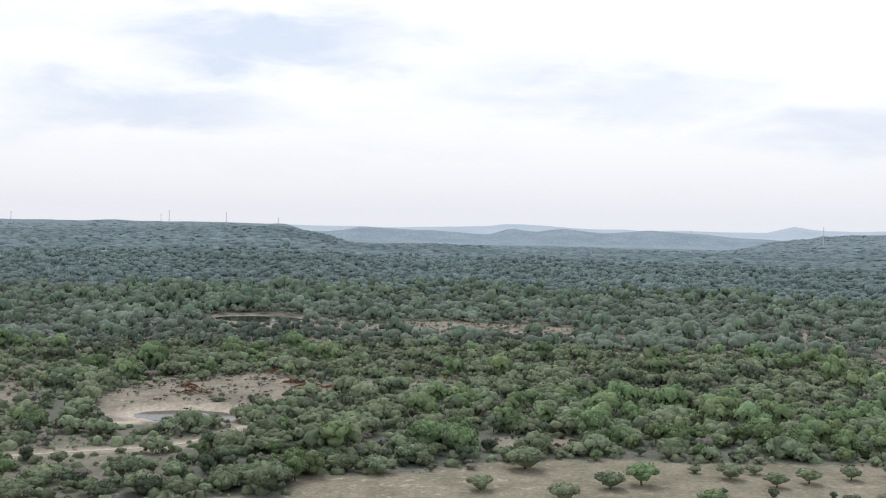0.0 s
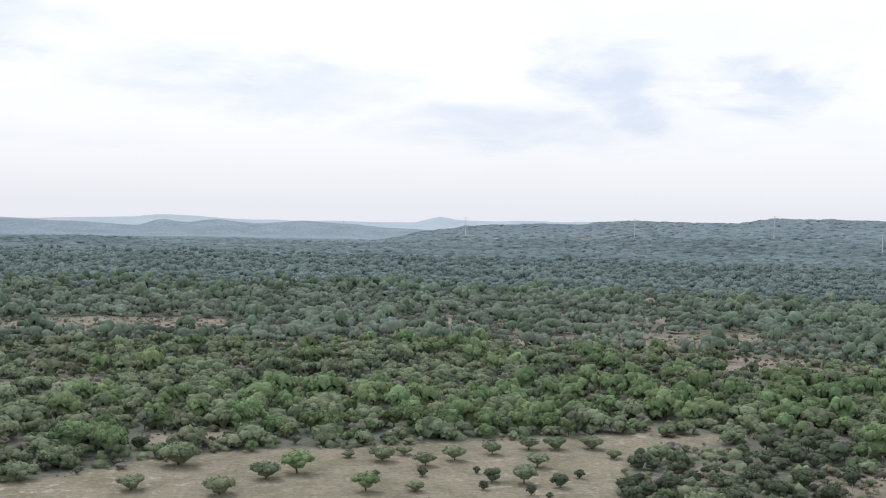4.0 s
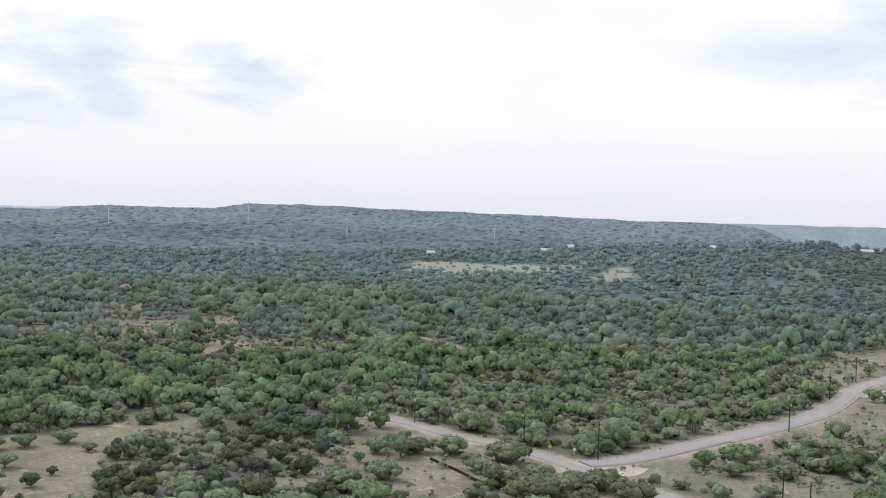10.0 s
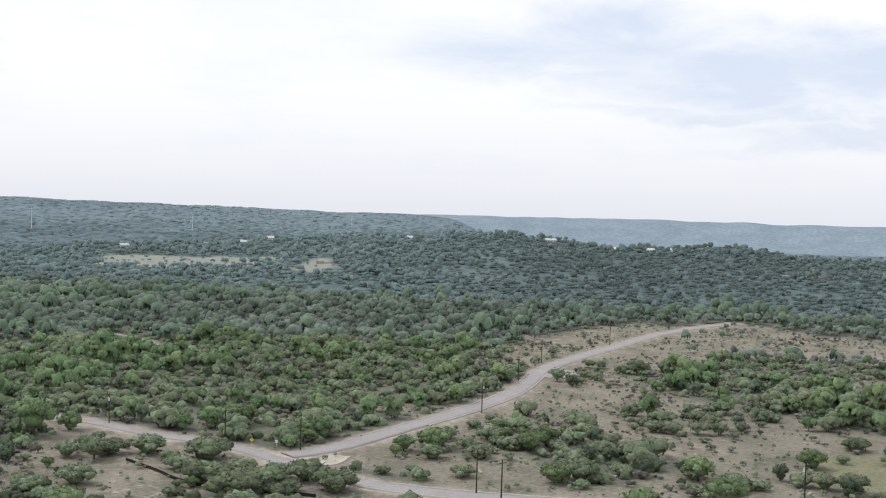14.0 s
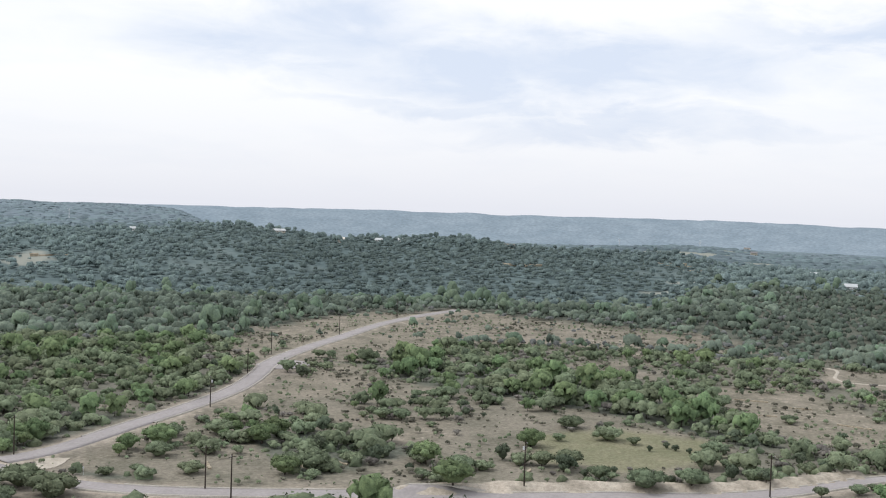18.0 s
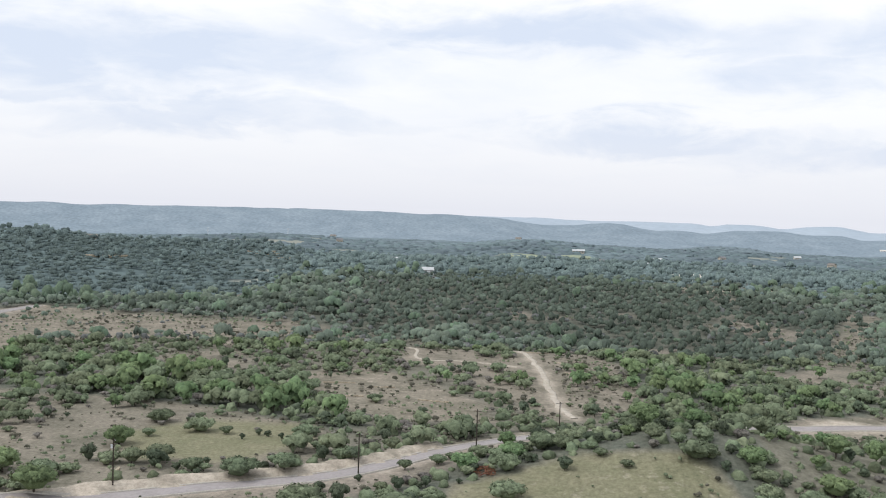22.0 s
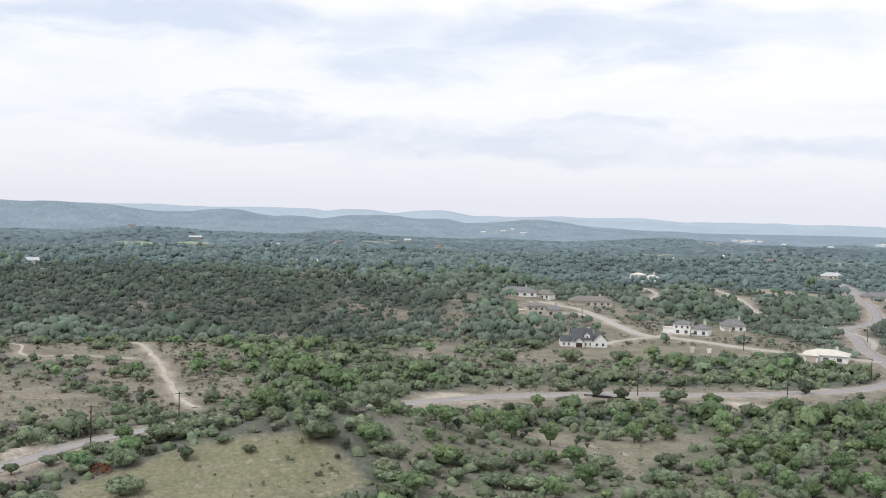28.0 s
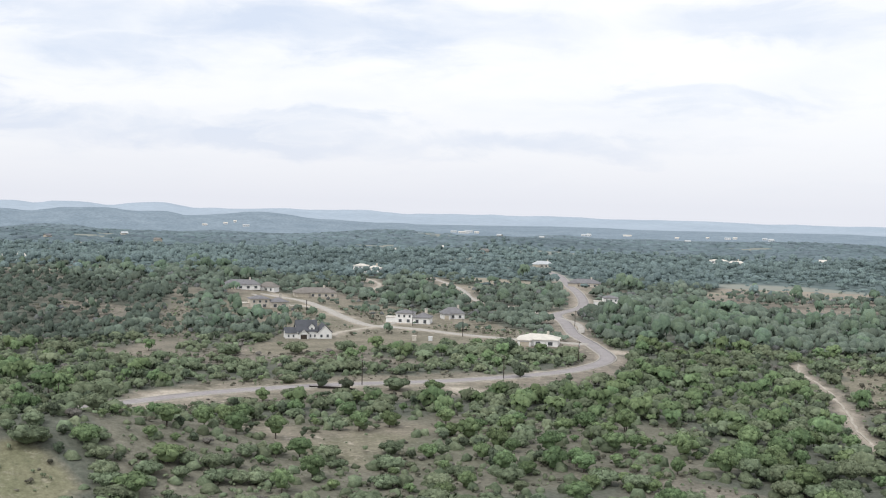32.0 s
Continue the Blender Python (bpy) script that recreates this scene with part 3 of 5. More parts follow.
# ---- open land: outlines, share of tree cover kept, grass, litter, stone ----
OPEN = dict(
    south_hill=([(300, 168), (450, 184), (700, 195), (730, 150), (670, 20), (610, -60), (560, -118), (400, -118), (345, -70), (290, 0), (250, 90)], 0.6, 0.1),
    meadow=([(-34, 284), (4, 299), (38, 315), (85, 313), (125, 313), (164, 317), (205, 305), (150, 286), (137, 267), (121, 235), (40, 235), (-40, 250)], 0.03, 0.3),
    pond_clearing=([(-125, 400), (-112, 452), (-73, 466), (-45, 440), (0, 462), (2, 450), (-35, 424), (-60, 386), (-66, 358), (-108, 352)], 0.3, 0.0),
    west_clearing=([(-145, 352), (-118, 342), (-80, 336), (-70, 312), (-60, 270), (-150, 270)], 0.6, 0.05),
    glade_a=([(20, 322), (45, 330), (42, 345), (12, 338)], 0.1, 0.1),
    bare_by_fence=([(176, 214), (213, 262), (232, 252), (222, 228), (214, 206), (190, 180), (172, 195)], 0.26, 0.1),
    road_triangle=([(246, 178), (300, 178), (360, 178), (410, 182), (450, 190), (520, 205), (600, 200), (560, 150), (470, 165), (430, 120), (400, 60), (340, 5), (300, 10), (270, 60), (238, 140)], 0.48, 0.12),
    green_field=([(338, 70), (362, 46), (352, 14), (330, 8), (299, 30), (303, 60)], 0.1, 0.8),
    slope_field=([(470, 24), (482, -10), (395, -48), (363, -46), (366, -10), (424, 22)], 0.17, 0.15),
    knoll_field=([(540, 212), (680, 190), (700, 150), (645, 35), (610, 18), (580, 70), (560, 150)], 0.14, 0.1),
    road_end_field=([(470, 225), (520, 245), (600, 236), (690, 226), (690, 214), (480, 204)], 0.2, 0.15),
    track_knoll=([(560, -95), (560, -25), (470, -35), (390, -60), (372, -92), (440, -115), (520, -120)], 0.4, 0.0),
    south_meadow=([(250, -18), (270, -23), (282, -58), (272, -84), (246, -92), (225, -56)], 0.13, 0.75),
    south_scrub=([(240, -96), (300, -110), (312, -150), (285, -225), (230, -285), (180, -250), (200, -150)], 0.6, 0.2),
    road_verge=([(372, -150), (385, -190), (372, -235), (352, -290), (322, -310), (316, -260), (335, -215), (342, -160)], 0.2, 0.15),
    fence_stripe=([(733, -332), (612, -270), (517, -217), (450, -183), (440, -203), (507, -240), (603, -293), (725, -354)], 0.5, 0.1),
    house_lots=([(470, -265), (520, -300), (590, -300), (640, -320), (720, -390), (680, -430), (560, -430), (500, -430), (420, -400), (405, -390), (420, -350), (440, -300)], 0.42, 0.2),
    main_road_verge=([(440, 196), (478, 208), (617, 214), (735, 201), (720, 165), (640, 172), (540, 176), (470, 176)], 0.26, 0.1),
    lot_field=([(472, -257), (480, -278), (470, -310), (478, -335), (439, -376), (412, -362), (419, -323), (431, -279), (432, -250), (440, -236)], 0.05, 0.25),
    road_north=([(440, 216), (478, 222), (540, 226), (620, 230), (680, 228), (690, 250), (600, 264), (520, 258), (455, 242)], 0.15, 0.1),
    oak_savanna=([(252, 222), (250, 290), (300, 330), (420, 290), (560, 260), (640, 240), (470, 222), (400, 205), (330, 197)], 0.66, 0.05),
    glades_west=([(-62, 676), (7, 707), (80, 682), (70, 618), (19, 597), (-28, 628)], 0.3, 0.0),
    glades_east=([(161, 673), (262, 669), (379, 588), (389, 486), (316, 420), (270, 430), (209, 533), (135, 565)], 0.62, 0.0),
    south_bare=([(215, -165), (262, -150), (276, -185), (250, -215), (222, -205)], 0.6, 0.4),
    south_rise=([(517, -638), (650, -859), (609, -1050), (383, -662), (435, -636)], 0.5, 0.0),
    rock_slope=([(904, 715), (994, 738), (939, 675), (875, 670)], 0.3, 0.0),
    ridge_field=([(805, 912), (922, 984), (935, 869), (976, 776), (918, 744), (794, 814)], 0.3, 0.12),
    track_land=([(260, -445), (300, -470), (240, -390), (210, -360), (190, -380), (225, -430)], 0.3, 0.3),
)
DENSE = dict(
    cedar_patch=[(126, 246), (143, 274), (178, 290), (221, 290), (214, 268), (180, 222), (160, 200)],
    draw=[(455, 180), (476, 160), (474, 110), (436, 50), (384, 8), (352, -6), (344, 4), (382, 46), (402, 88), (414, 130)],
    corner_clump=[(246, 232), (232, 216), (222, 205), (206, 186), (216, 176), (236, 203), (246, 222)],
    corner_clump_b=[(228, 184), (222, 166), (232, 140), (226, 138), (212, 166)],
    cedar_slope=[(532, -245), (480, -203), (517, -164), (588, -136), (655, -90), (655, -5), (720, 13), (960, -10), (984, -147), (830, -256), (726, -345)],
    scrub_a=[(262, 110), (300, 150), (330, 120), (300, 96)],
)
# bare graded gravel
STONY = [(318, -262, 13, 7), (364, -394, 12, 6), (362, -166, 12, 9), (335, -318, 6, 6), (622, -376, 12, 4), (516, -374, 12, 4), (404, -395, 10, 5), (264, 64, 10, 5), (-100, 352, 6, 4), (330, -70, 7, 5), (560, -364, 18, 4), (590, -374, 16, 4), (645, -362, 14, 5), (690, -395, 12, 6)]
# places of the houses, with the clear ground round them
LOTS = [(480, -291, 15), (516, -388, 15), (522, -418, 9), (405, -380, 16), (620, -347, 15), (718, -380, 14), (714, -400, 8), (683, -420, 21), (536, -577, 12), (668, -678, 15), (890, -838, 13), (880, -600, 16), (866, -1128, 25)]


# ---- mesh helpers ----
def raw_mesh(name, verts, faces, mats, index=None, floats=None, flat=True):
    """A mesh from arrays: verts n x 3, faces m x k; floats: values per vertex by attribute name."""
    verts, faces = np.asarray(verts, np.float32), np.asarray(faces, np.int32)
    me = bpy.data.meshes.new(name)
    k = faces.shape[1]
    me.vertices.add(len(verts))
    me.vertices.foreach_set("co", verts.ravel())
    me.loops.add(faces.size)
    me.loops.foreach_set("vertex_index", faces.ravel())
    me.polygons.add(len(faces))
    me.polygons.foreach_set("loop_start", np.arange(0, faces.size, k, dtype=np.int32))
    me.polygons.foreach_set("loop_total", np.full(len(faces), k, np.int32))
    if index is not None:
        me.polygons.foreach_set("material_index", np.asarray(index, np.int32))
    me.polygons.foreach_set("use_smooth", np.full(len(faces), not flat, bool))
    for m in mats:
        me.materials.append(m)
    for key, values in (floats or {}).items():
        me.attributes.new(key, "FLOAT", "POINT").data.foreach_set("value", np.asarray(values, np.float32))
    me.update(calc_edges=True)
    return me


def part(name, bm, mat, parent=None, label="", smooth_faces=False):
    me = bpy.data.meshes.new(name)
    bm.to_mesh(me)
    bm.free()
    me.materials.append(mat)
    if smooth_faces:
        me.polygons.foreach_set("use_smooth", np.ones(len(me.polygons), bool))
    ob = new(name, me)
    ob.parent = parent
    if label:
        ob["label"] = label
    return ob


def box(bm, x0, x1, y0, y1, z0, z1, bevel=0.0):
    v = [bm.verts.new((x, y, z)) for z in (z0, z1) for x, y in ((x0, y0), (x1, y0), (x1, y1), (x0, y1))]
    for f in ((3, 2, 1, 0), (4, 5, 6, 7), (0, 1, 5, 4), (1, 2, 6, 5), (2, 3, 7, 6), (3, 0, 4, 7)):
        bm.faces.new([v[i] for i in f])
    if bevel:
        bmesh.ops.bevel(bm, geom=[e for e in bm.edges if e.verts[0] in v], offset=bevel, segments=1, affect="EDGES")
    return bm


def boxed(*args, **kw):
    return box(bmesh.new(), *args, **kw)


def tube(bm, p, q, r0, r1, sides=6):
    p, q = Vector(p), Vector(q)
    turn = (q - p).to_track_quat("Z", "Y")
    rings = []
    for c, r in ((p, r0), (q, r1)):
        rings.append([bm.verts.new(c + turn @ Vector((r * math.cos(a), r * math.sin(a), 0))) for a in (2 * math.pi * i / sides for i in range(sides))])
    for i in range(sides):
        j = (i + 1) % sides
        bm.faces.new((rings[0][i], rings[0][j], rings[1][j], rings[1][i]))
    bm.faces.new(rings[0][::-1])
    bm.faces.new(rings[1])
    return bm


# ---- the ground ----
def open_cover(x, y):
    """Per place: share of trees kept, green grass, litter, bare stone, rocky crumbs."""
    r = np.hypot(x, y)
    keep, grass = np.ones(np.shape(x)), np.zeros(np.shape(x))
    for poly, share, green in OPEN.values():
        w = inside(x, y, poly)
        keep = keep * (1 - w) + share * w
        grass = np.maximum(grass, green * w)
    for name, poly in DENSE.items():
        w = inside(x, y, poly, 4)
        keep = keep * (1 - w) + (0.88 if name == "draw" else 1.0) * w
    for name in ("fence_stripe", "main_road_verge", "road_north"):
        w = inside(x, y, OPEN[name][0], 5)
        keep = keep * (1 - w) + OPEN[name][1] * w
    # far clearings
    for cx, cy, a, c, green in FIELDS:
        w = 1 - smooth(0.75, 1.1, np.hypot((x - cx) / a, (y - cy) / c) + 0.25 * fbm(x, y, 40, 3, 21))
        keep, grass = keep * (1 - w) + 0.2 * w, np.maximum(grass, green * w)
    gaps = smooth(0.2, 0.45, fbm(x, y, 55, 4, 31))
    keep = keep * (1 - 0.5 * gaps * (1 - smooth(1200, 2200, r) * 0.5))
    stone = np.zeros(np.shape(x))
    for line, w in ROADS:
        d = near_line(x, y, line)
        keep = keep * smooth(w + 1.5, w + 6, d)
        if w > 0.5:
            # trees are thinned farther on the camera's side, so that the road shows
            hidden = smooth(99, 102, np.degrees(np.arctan2(x, y))) * (1 - smooth(110, 113, np.degrees(np.arctan2(x, y))))
            keep = keep * (1 - 0.85 * (1 - hidden) * (1 - smooth(w + 2.5, w + 8, near_line(x * (1 + (13 if w > 2.5 else 8) / r), y * (1 + (13 if w > 2.5 else 8) / r), line))))
        stone = np.maximum(stone, 0.7 * (1 - smooth(w * 0.8, w + 2.8 - 1.8 * smooth(380, 480, r), d + 1.8 * fbm(x, y, 9, 3, 41))))
    # far clearings are paled through the stone share, as haze; trees thin camera-side to show the track
    stone = np.maximum(stone, 0.3 * smooth(700, 1000, r) * (1 - smooth(0.3, 0.6, keep)))
    for line in (DIRT_N,):
        for off in (14, 26):
            keep = keep * (1 - 0.85 * (1 - smooth(2, 6, near_line(x * (1 + off / r), y * (1 + off / r), line))))
    south = smooth(112.0, 114.0, np.degrees(np.arctan2(x, y)))
    for off in (18, 30):
        keep = keep * (1 - 0.45 * south * (1 - smooth(5, 14, near_line(x * (1 + off / r), y * (1 + off / r), ROAD_LOW[60:]))))
    for cx, cy, w in LOTS:
        keep = keep * smooth(w, w + 4, np.hypot(x - cx, y - cy)) * (1 - 0.8 * (1 - smooth(w, w + 5, np.hypot(x * (1 + 16 / r) - cx, y * (1 + 16 / r) - cy))))
    stone = np.maximum(stone, 0.8 * (1 - smooth(0.8, 3.2, near_line(x, y, BANK) + 2 * fbm(x, y, 12, 3, 43))))
    for cx, cy, a, c in STONY:
        w = 1 - smooth(0.6, 1.2, np.hypot((x - cx) / a, (y - cy) / c) + 0.4 * fbm(x, y, 6, 3, 47))
        keep, stone = keep * (1 - w), np.maximum(stone, 0.85 * w)
    for cx, cy, a, c in (POND, LAKE):
        d = np.hypot((x - cx) / a, (y - cy) / c)
        keep = keep * smooth(1.1, 1.5, d) * smooth(0.9, 1.2, np.hypot((x * (1 + 10 / r) - cx) / a, (y * (1 + 10 / r) - cy) / c))
        for off in (25, 42) if cy > 600 else ():
            keep = keep * smooth(0.8, 1.2, np.hypot((x * (1 + off / r) - cx) / a, (y * (1 + off / r) - cy) / c))
        stone = np.maximum(stone, (0.8 if cx > -100 else 0.0) * (1 - smooth(1.1, 1.6, d)))
    return keep, grass, stone


def polar(az, r):
    return r * math.sin(radians(az)), r * math.cos(radians(az))


FIELDS = [(*polar(98.6, 1630), 90, 42, 1.0), (*polar(101.3, 1640), 65, 28, 1.0),
          (*polar(-6, 690), 12, 12, 0.0), (*polar(7.5, 640), 30, 16, 0.0), (*polar(80, 905), 16, 30, 0.1), (*polar(107, 1250), 60, 60, 0.5),
          (*polar(131.5, 960), 70, 28, 0.3), (*polar(146, 1000), 90, 50, 0.1), (*polar(129, 900), 40, 20, 0.2), (*polar(22, 590), 30, 12, 0.0), (*polar(29, 600), 40, 14, 0.0), (*polar(10, 560), 20, 8, 0)]


# small clearings scattered through the far woods
_c = np.random.default_rng(31)
for _ in range(34):
    a_, r_ = _c.uniform(84, 150), _c.uniform(900, 2250)
    u_ = _c.uniform(14, 34) * r_ / 1300
    FIELDS.append((*polar(a_, r_), u_ * _c.uniform(0.8, 1.2), u_ * _c.uniform(1.0, 2.2), _c.uniform(0.0, 0.5)))
for _ in range(16):
    a_, r_ = _c.uniform(-20, 60), _c.uniform(760, 1900)
    u_ = _c.uniform(7, 16) * r_ / 1000
    FIELDS.append((*polar(a_, r_), u_ * _c.uniform(1.0, 2.0), u_, 0.0))


def build_ground():
    az = np.concatenate([np.arange(-32, 160, 0.42), np.arange(160, 328, 3.0)])
    r = np.concatenate([[0.5, 20, 60, 110, 160, 200, 230], 245 * (4960 / 245) ** np.linspace(0, 1, 210)])
    a, rr = np.meshgrid(np.radians(az), r)
    x, y = (rr * np.sin(a)).ravel(), (rr * np.cos(a)).ravel()
    z = height(x, y)
    keep, grass, stone = open_cover(x, y)
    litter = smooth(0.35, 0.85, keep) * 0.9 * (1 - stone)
    rocky = (1 - smooth(0.3, 0.8, keep)) * (1 - 0.8 * grass) * (0.35 + 0.65 * smooth(-0.1, 0.4, fbm(x, y, 60, 3, 51)))
    n, k = len(az), len(r)
    i, j = np.meshgrid(np.arange(k - 1), np.arange(n), indexing="ij")
    jn = (j + 1) % n
    faces = np.stack([i * n + j, i * n + jn, (i + 1) * n + jn, (i + 1) * n + j], -1).reshape(-1, 4)[:, ::-1]
    # farther faces take the materials with more haze in their colour
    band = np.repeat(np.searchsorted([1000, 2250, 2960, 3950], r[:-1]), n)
    me = raw_mesh("ground", np.stack([x, y, z], 1), faces, [M["ground"], M["woods_floor"], M["hazed_floor"], M["hazed_hill"], M["far_hazed_hill"]], band,
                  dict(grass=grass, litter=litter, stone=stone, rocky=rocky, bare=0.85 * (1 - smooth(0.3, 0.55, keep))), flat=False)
    return tagged(new("ground", me), "rolling limestone hill country with dry grass, bare soil and ridges painted hazy", "ground", kind="structure")


ground = build_ground()


# ---- roads ----
def strip(name, line, half, lift, mat, label, category="road", ragged=0.0):
    p = np.array(line)
    d = np.gradient(p, axis=0)
    d /= np.maximum(np.linalg.norm(d, axis=1), 1e-6)[:, None]
    nrm = np.stack([d[:, 1], -d[:, 0]], 1)
    jag = ragged * fbm(p[:, 0], p[:, 1], 7, 3, 61)
    verts, faces = [], []
    cols = (-1.0, -0.97, -0.5, 0.0, 0.5, 0.97, 1.0)
    for c in cols:
        q = p + nrm * ((half + (jag if c > 0 else -jag) * abs(c)) * c)[:, None] if ragged else p + nrm * half * c
        z = height(q[:, 0], q[:, 1]) + (lift if abs(c) < 0.99 else -0.5) + 0.06 * (1 - c * c)
        verts.append(np.stack([q[:, 0], q[:, 1], z], 1))
    m = len(p)
    for c in range(len(cols) - 1):
        i = np.arange(m - 1)
        faces.append(np.stack([c * m + i, (c + 1) * m + i, (c + 1) * m + i + 1, c * m + i + 1], 1)[:, ::-1])
    me = raw_mesh(name, np.concatenate(verts), np.concatenate(faces), [mat], flat=False)
    return tagged(new(name, me), label, category, kind="structure")


strip("road", ROAD_LOW, 3.6, 0.22, M["asphalt"], "worn grey asphalt country road winding through the scrub")
strip("road", ROAD_MAIN, 3.7, 0.27, M["asphalt"], "worn grey asphalt road climbing to a turning circle")
strip("road", ROAD_WEST, 2.7, 0.25, M["asphalt"], "grey asphalt side road fading into caliche")
strip("road", SUB_ROAD, 3.4, 0.25, M["concrete"], "pale street through the new house lots")
for line in (DRIVE_A, DRIVE_B):
    strip("driveway", line, 1.6, 0.2, M["concrete"], "pale concrete driveway to the houses", "driveway")
strip("road", SUB_BACK, 2.0, 0.22, M["concrete"], "pale back street behind the new houses")
strip("track", SUB_SPUR, 1.7, 0.2, M["caliche"], "pale dirt spur across a cleared slope", "track", ragged=0.8)
strip("road", SUB_LANE, 1.8, 0.22, M["caliche"], "pale gravel driveway", ragged=0.5)
for line, half in ((DIRT_B, 1.25), (DIRT_C, 0.8), (DIRT_N, 0.8), (DIRT_S, 0.5), (TRACK_W, 0.7)):
    strip("track", line, half, 0.16, M["caliche"], "pale caliche dirt track bulldozed through the brush", "track", ragged=1.3)


def disc(name, cx, cy, a, c, z, mat, label, category, seed, rag=0.12, depth=0.6):
    n = 40
    t = np.linspace(0, 2 * np.pi, n, endpoint=False)
    k = 1 + rag * fbm(np.cos(t) * 3 + seed, np.sin(t) * 3, 1.3, 3, seed)
    bm = bmesh.new()
    top = [bm.verts.new((cx + a * kk * math.cos(q), cy + c * kk * math.sin(q), z)) for q, kk in zip(t, k)]
    low = [bm.verts.new((v.co.x, v.co.y, z - depth)) for v in top]
    bm.faces.new(top)
    for i in range(n):
        bm.faces.new((top[i - 1], low[i - 1], low[i], top[i]))
    return tagged(part(name, bm, mat), label, category, kind="structure")


def beside(line, off):
    p = np.array(line)
    d = np.gradient(p, axis=0)
    d /= np.maximum(np.linalg.norm(d, axis=1), 1e-6)[:, None]
    return [tuple(q) for q in p + np.stack([d[:, 1], -d[:, 0]], 1) * off]


for line, off in ((ROAD_MAIN[14:], 3.95), (ROAD_MAIN[8:], -3.95), (ROAD_LOW[8:], 3.85), (ROAD_LOW[10:], -3.85)):
    strip("kerb", beside(line, off), 0.28, 0.38, M["concrete"], "pale concrete ribbon kerb along the road", "kerb")
disc("water_pond", POND[0], POND[1], POND[2] * 1.1, POND[3] * 1.1, ground_z(POND[0], POND[1]) + 1.05, M["water"], "still dark stock pond reflecting the pale sky", "pond", 3)
disc("water_lake", LAKE[0], LAKE[1], LAKE[2] * 1.1, LAKE[3] * 1.1, ground_z(LAKE[0], LAKE[1]) + 1.1, M["water"], "still silver lake between the trees", "lake", 8)
for a_, r_, u_, v_ in ((98.6, 1640, 70, 30), (101.3, 1660, 50, 20)):
    fx, fy = polar(a_, r_)
    disc("pasture", fx, fy, u_, v_, ground_z(fx, fy) + 2.6, M["pasture"], "bright green mown pasture among far woods", "pasture", 4, 0.3, 9)
disc("turning_circle", 437, 199, 13, 11, ground_z(437, 199) + 0.24, M["asphalt"], "widened grey asphalt turning place at the bend", "road", 5, 0.05)
disc("gravel_corner", 246.0, 178.3, 8.0, 4.0, ground_z(246, 177) + 0.2, M["caliche"], "pale gravel apron at the road junction", "gravel", 6, 0.25)

# ---- trees ----
rng = np.random.default_rng(7)
_g = (1 + 5 ** 0.5) / 2
ICO_V = np.array([(-1, _g, 0), (1, _g, 0), (-1, -_g, 0), (1, -_g, 0), (0, -1, _g), (0, 1, _g), (0, -1, -_g), (0, 1, -_g), (_g, 0, -1), (_g, 0, 1), (-_g, 0, -1), (-_g, 0, 1)]) / math.hypot(1, _g)
ICO_F = np.array([[int(c, 12) for c in f] for f in "0b5 051 017 07a 0ab 159 5b4 ba2 a76 718 394 342 326 368 389 495 24b 62a 867 981".split()])


ICO_TOP = ICO_F[[ICO_V[f][:, 2].mean() > -0.3 for f in ICO_F]]


def puffy_crown(g, puffs, leaves, leaf, flat=0.7, spread=0.7, cone=0.0, open_below=False):
    """A crown of about radius 1, its base at z 0: rounded puffs of foliage over a dark core, hung with leafy scales."""
    V, F, n = [], [], 0
    centres = []
    for i in range(puffs + (puffs >= 5)):
        if i == puffs:
            c, size = np.array([0, 0, flat * 0.5]), 0.5 * spread / 0.7
        else:
            t = (i + 0.4) / puffs
            rad = spread * math.sqrt(t) * g.uniform(0.82, 1.14)
            a = i * 2.4 + g.uniform(-0.4, 0.4)
            z = flat * (0.40 + 0.58 * math.sqrt(max(0.0, 1 - rad * rad))) * g.uniform(0.84, 1.1) * (1 + cone * (0.5 - rad))
            c, size = np.array([rad * math.cos(a), rad * math.sin(a), z]), g.uniform(0.21, 0.37) * (1.18 - 0.3 * t) * (1.6 if puffs < 5 else 1.2 if puffs < 9 else 0.92)
        centres.append((c, size))
        v = ICO_V * g.uniform(0.78, 1.18, (12, 1)) * size * np.array([1.08, 1.08, 0.8]) @ np.array(Matrix.Rotation(g.uniform(0, 6), 3, "Z")) + c
        V.append(v)
        F.append((ICO_TOP if open_below else ICO_F) + n)
        n += 12
    made = 0
    while made < leaves:
        c, size = centres[g.integers(puffs)]
        d = g.normal(size=3)
        d /= np.linalg.norm(d)
        if d[2] < -0.6:
            continue
        p = c + d * size * g.uniform(0.9, 1.22) * np.array([1.08, 1.08, 0.85])
        if any(np.linalg.norm((p - o) / np.array([1, 1, 0.85])) < s * 0.85 for o, s in centres) and g.random() < 0.85:
            continue
        nrm = d + g.normal(size=3) * 0.45 + np.array([0, 0, 0.25])
        nrm /= np.linalg.norm(nrm)
        u = np.cross(nrm, g.normal(size=3))
        u /= np.linalg.norm(u)
        w = np.cross(nrm, u)
        s = leaf * g.uniform(0.6, 1.35)
        V.append(np.array([p - u * s, p + w * s * g.uniform(0.5, 0.9) - nrm * s * 0.25, p + u * s, p - w * s * g.uniform(0.5, 0.9) - nrm * s * 0.25]) + nrm * s * 0.15)
        F.append(np.array([(0, 2, 1), (0, 3, 2)]) + n)
        n += 4
        made += 1
    return np.concatenate(V), np.concatenate(F)


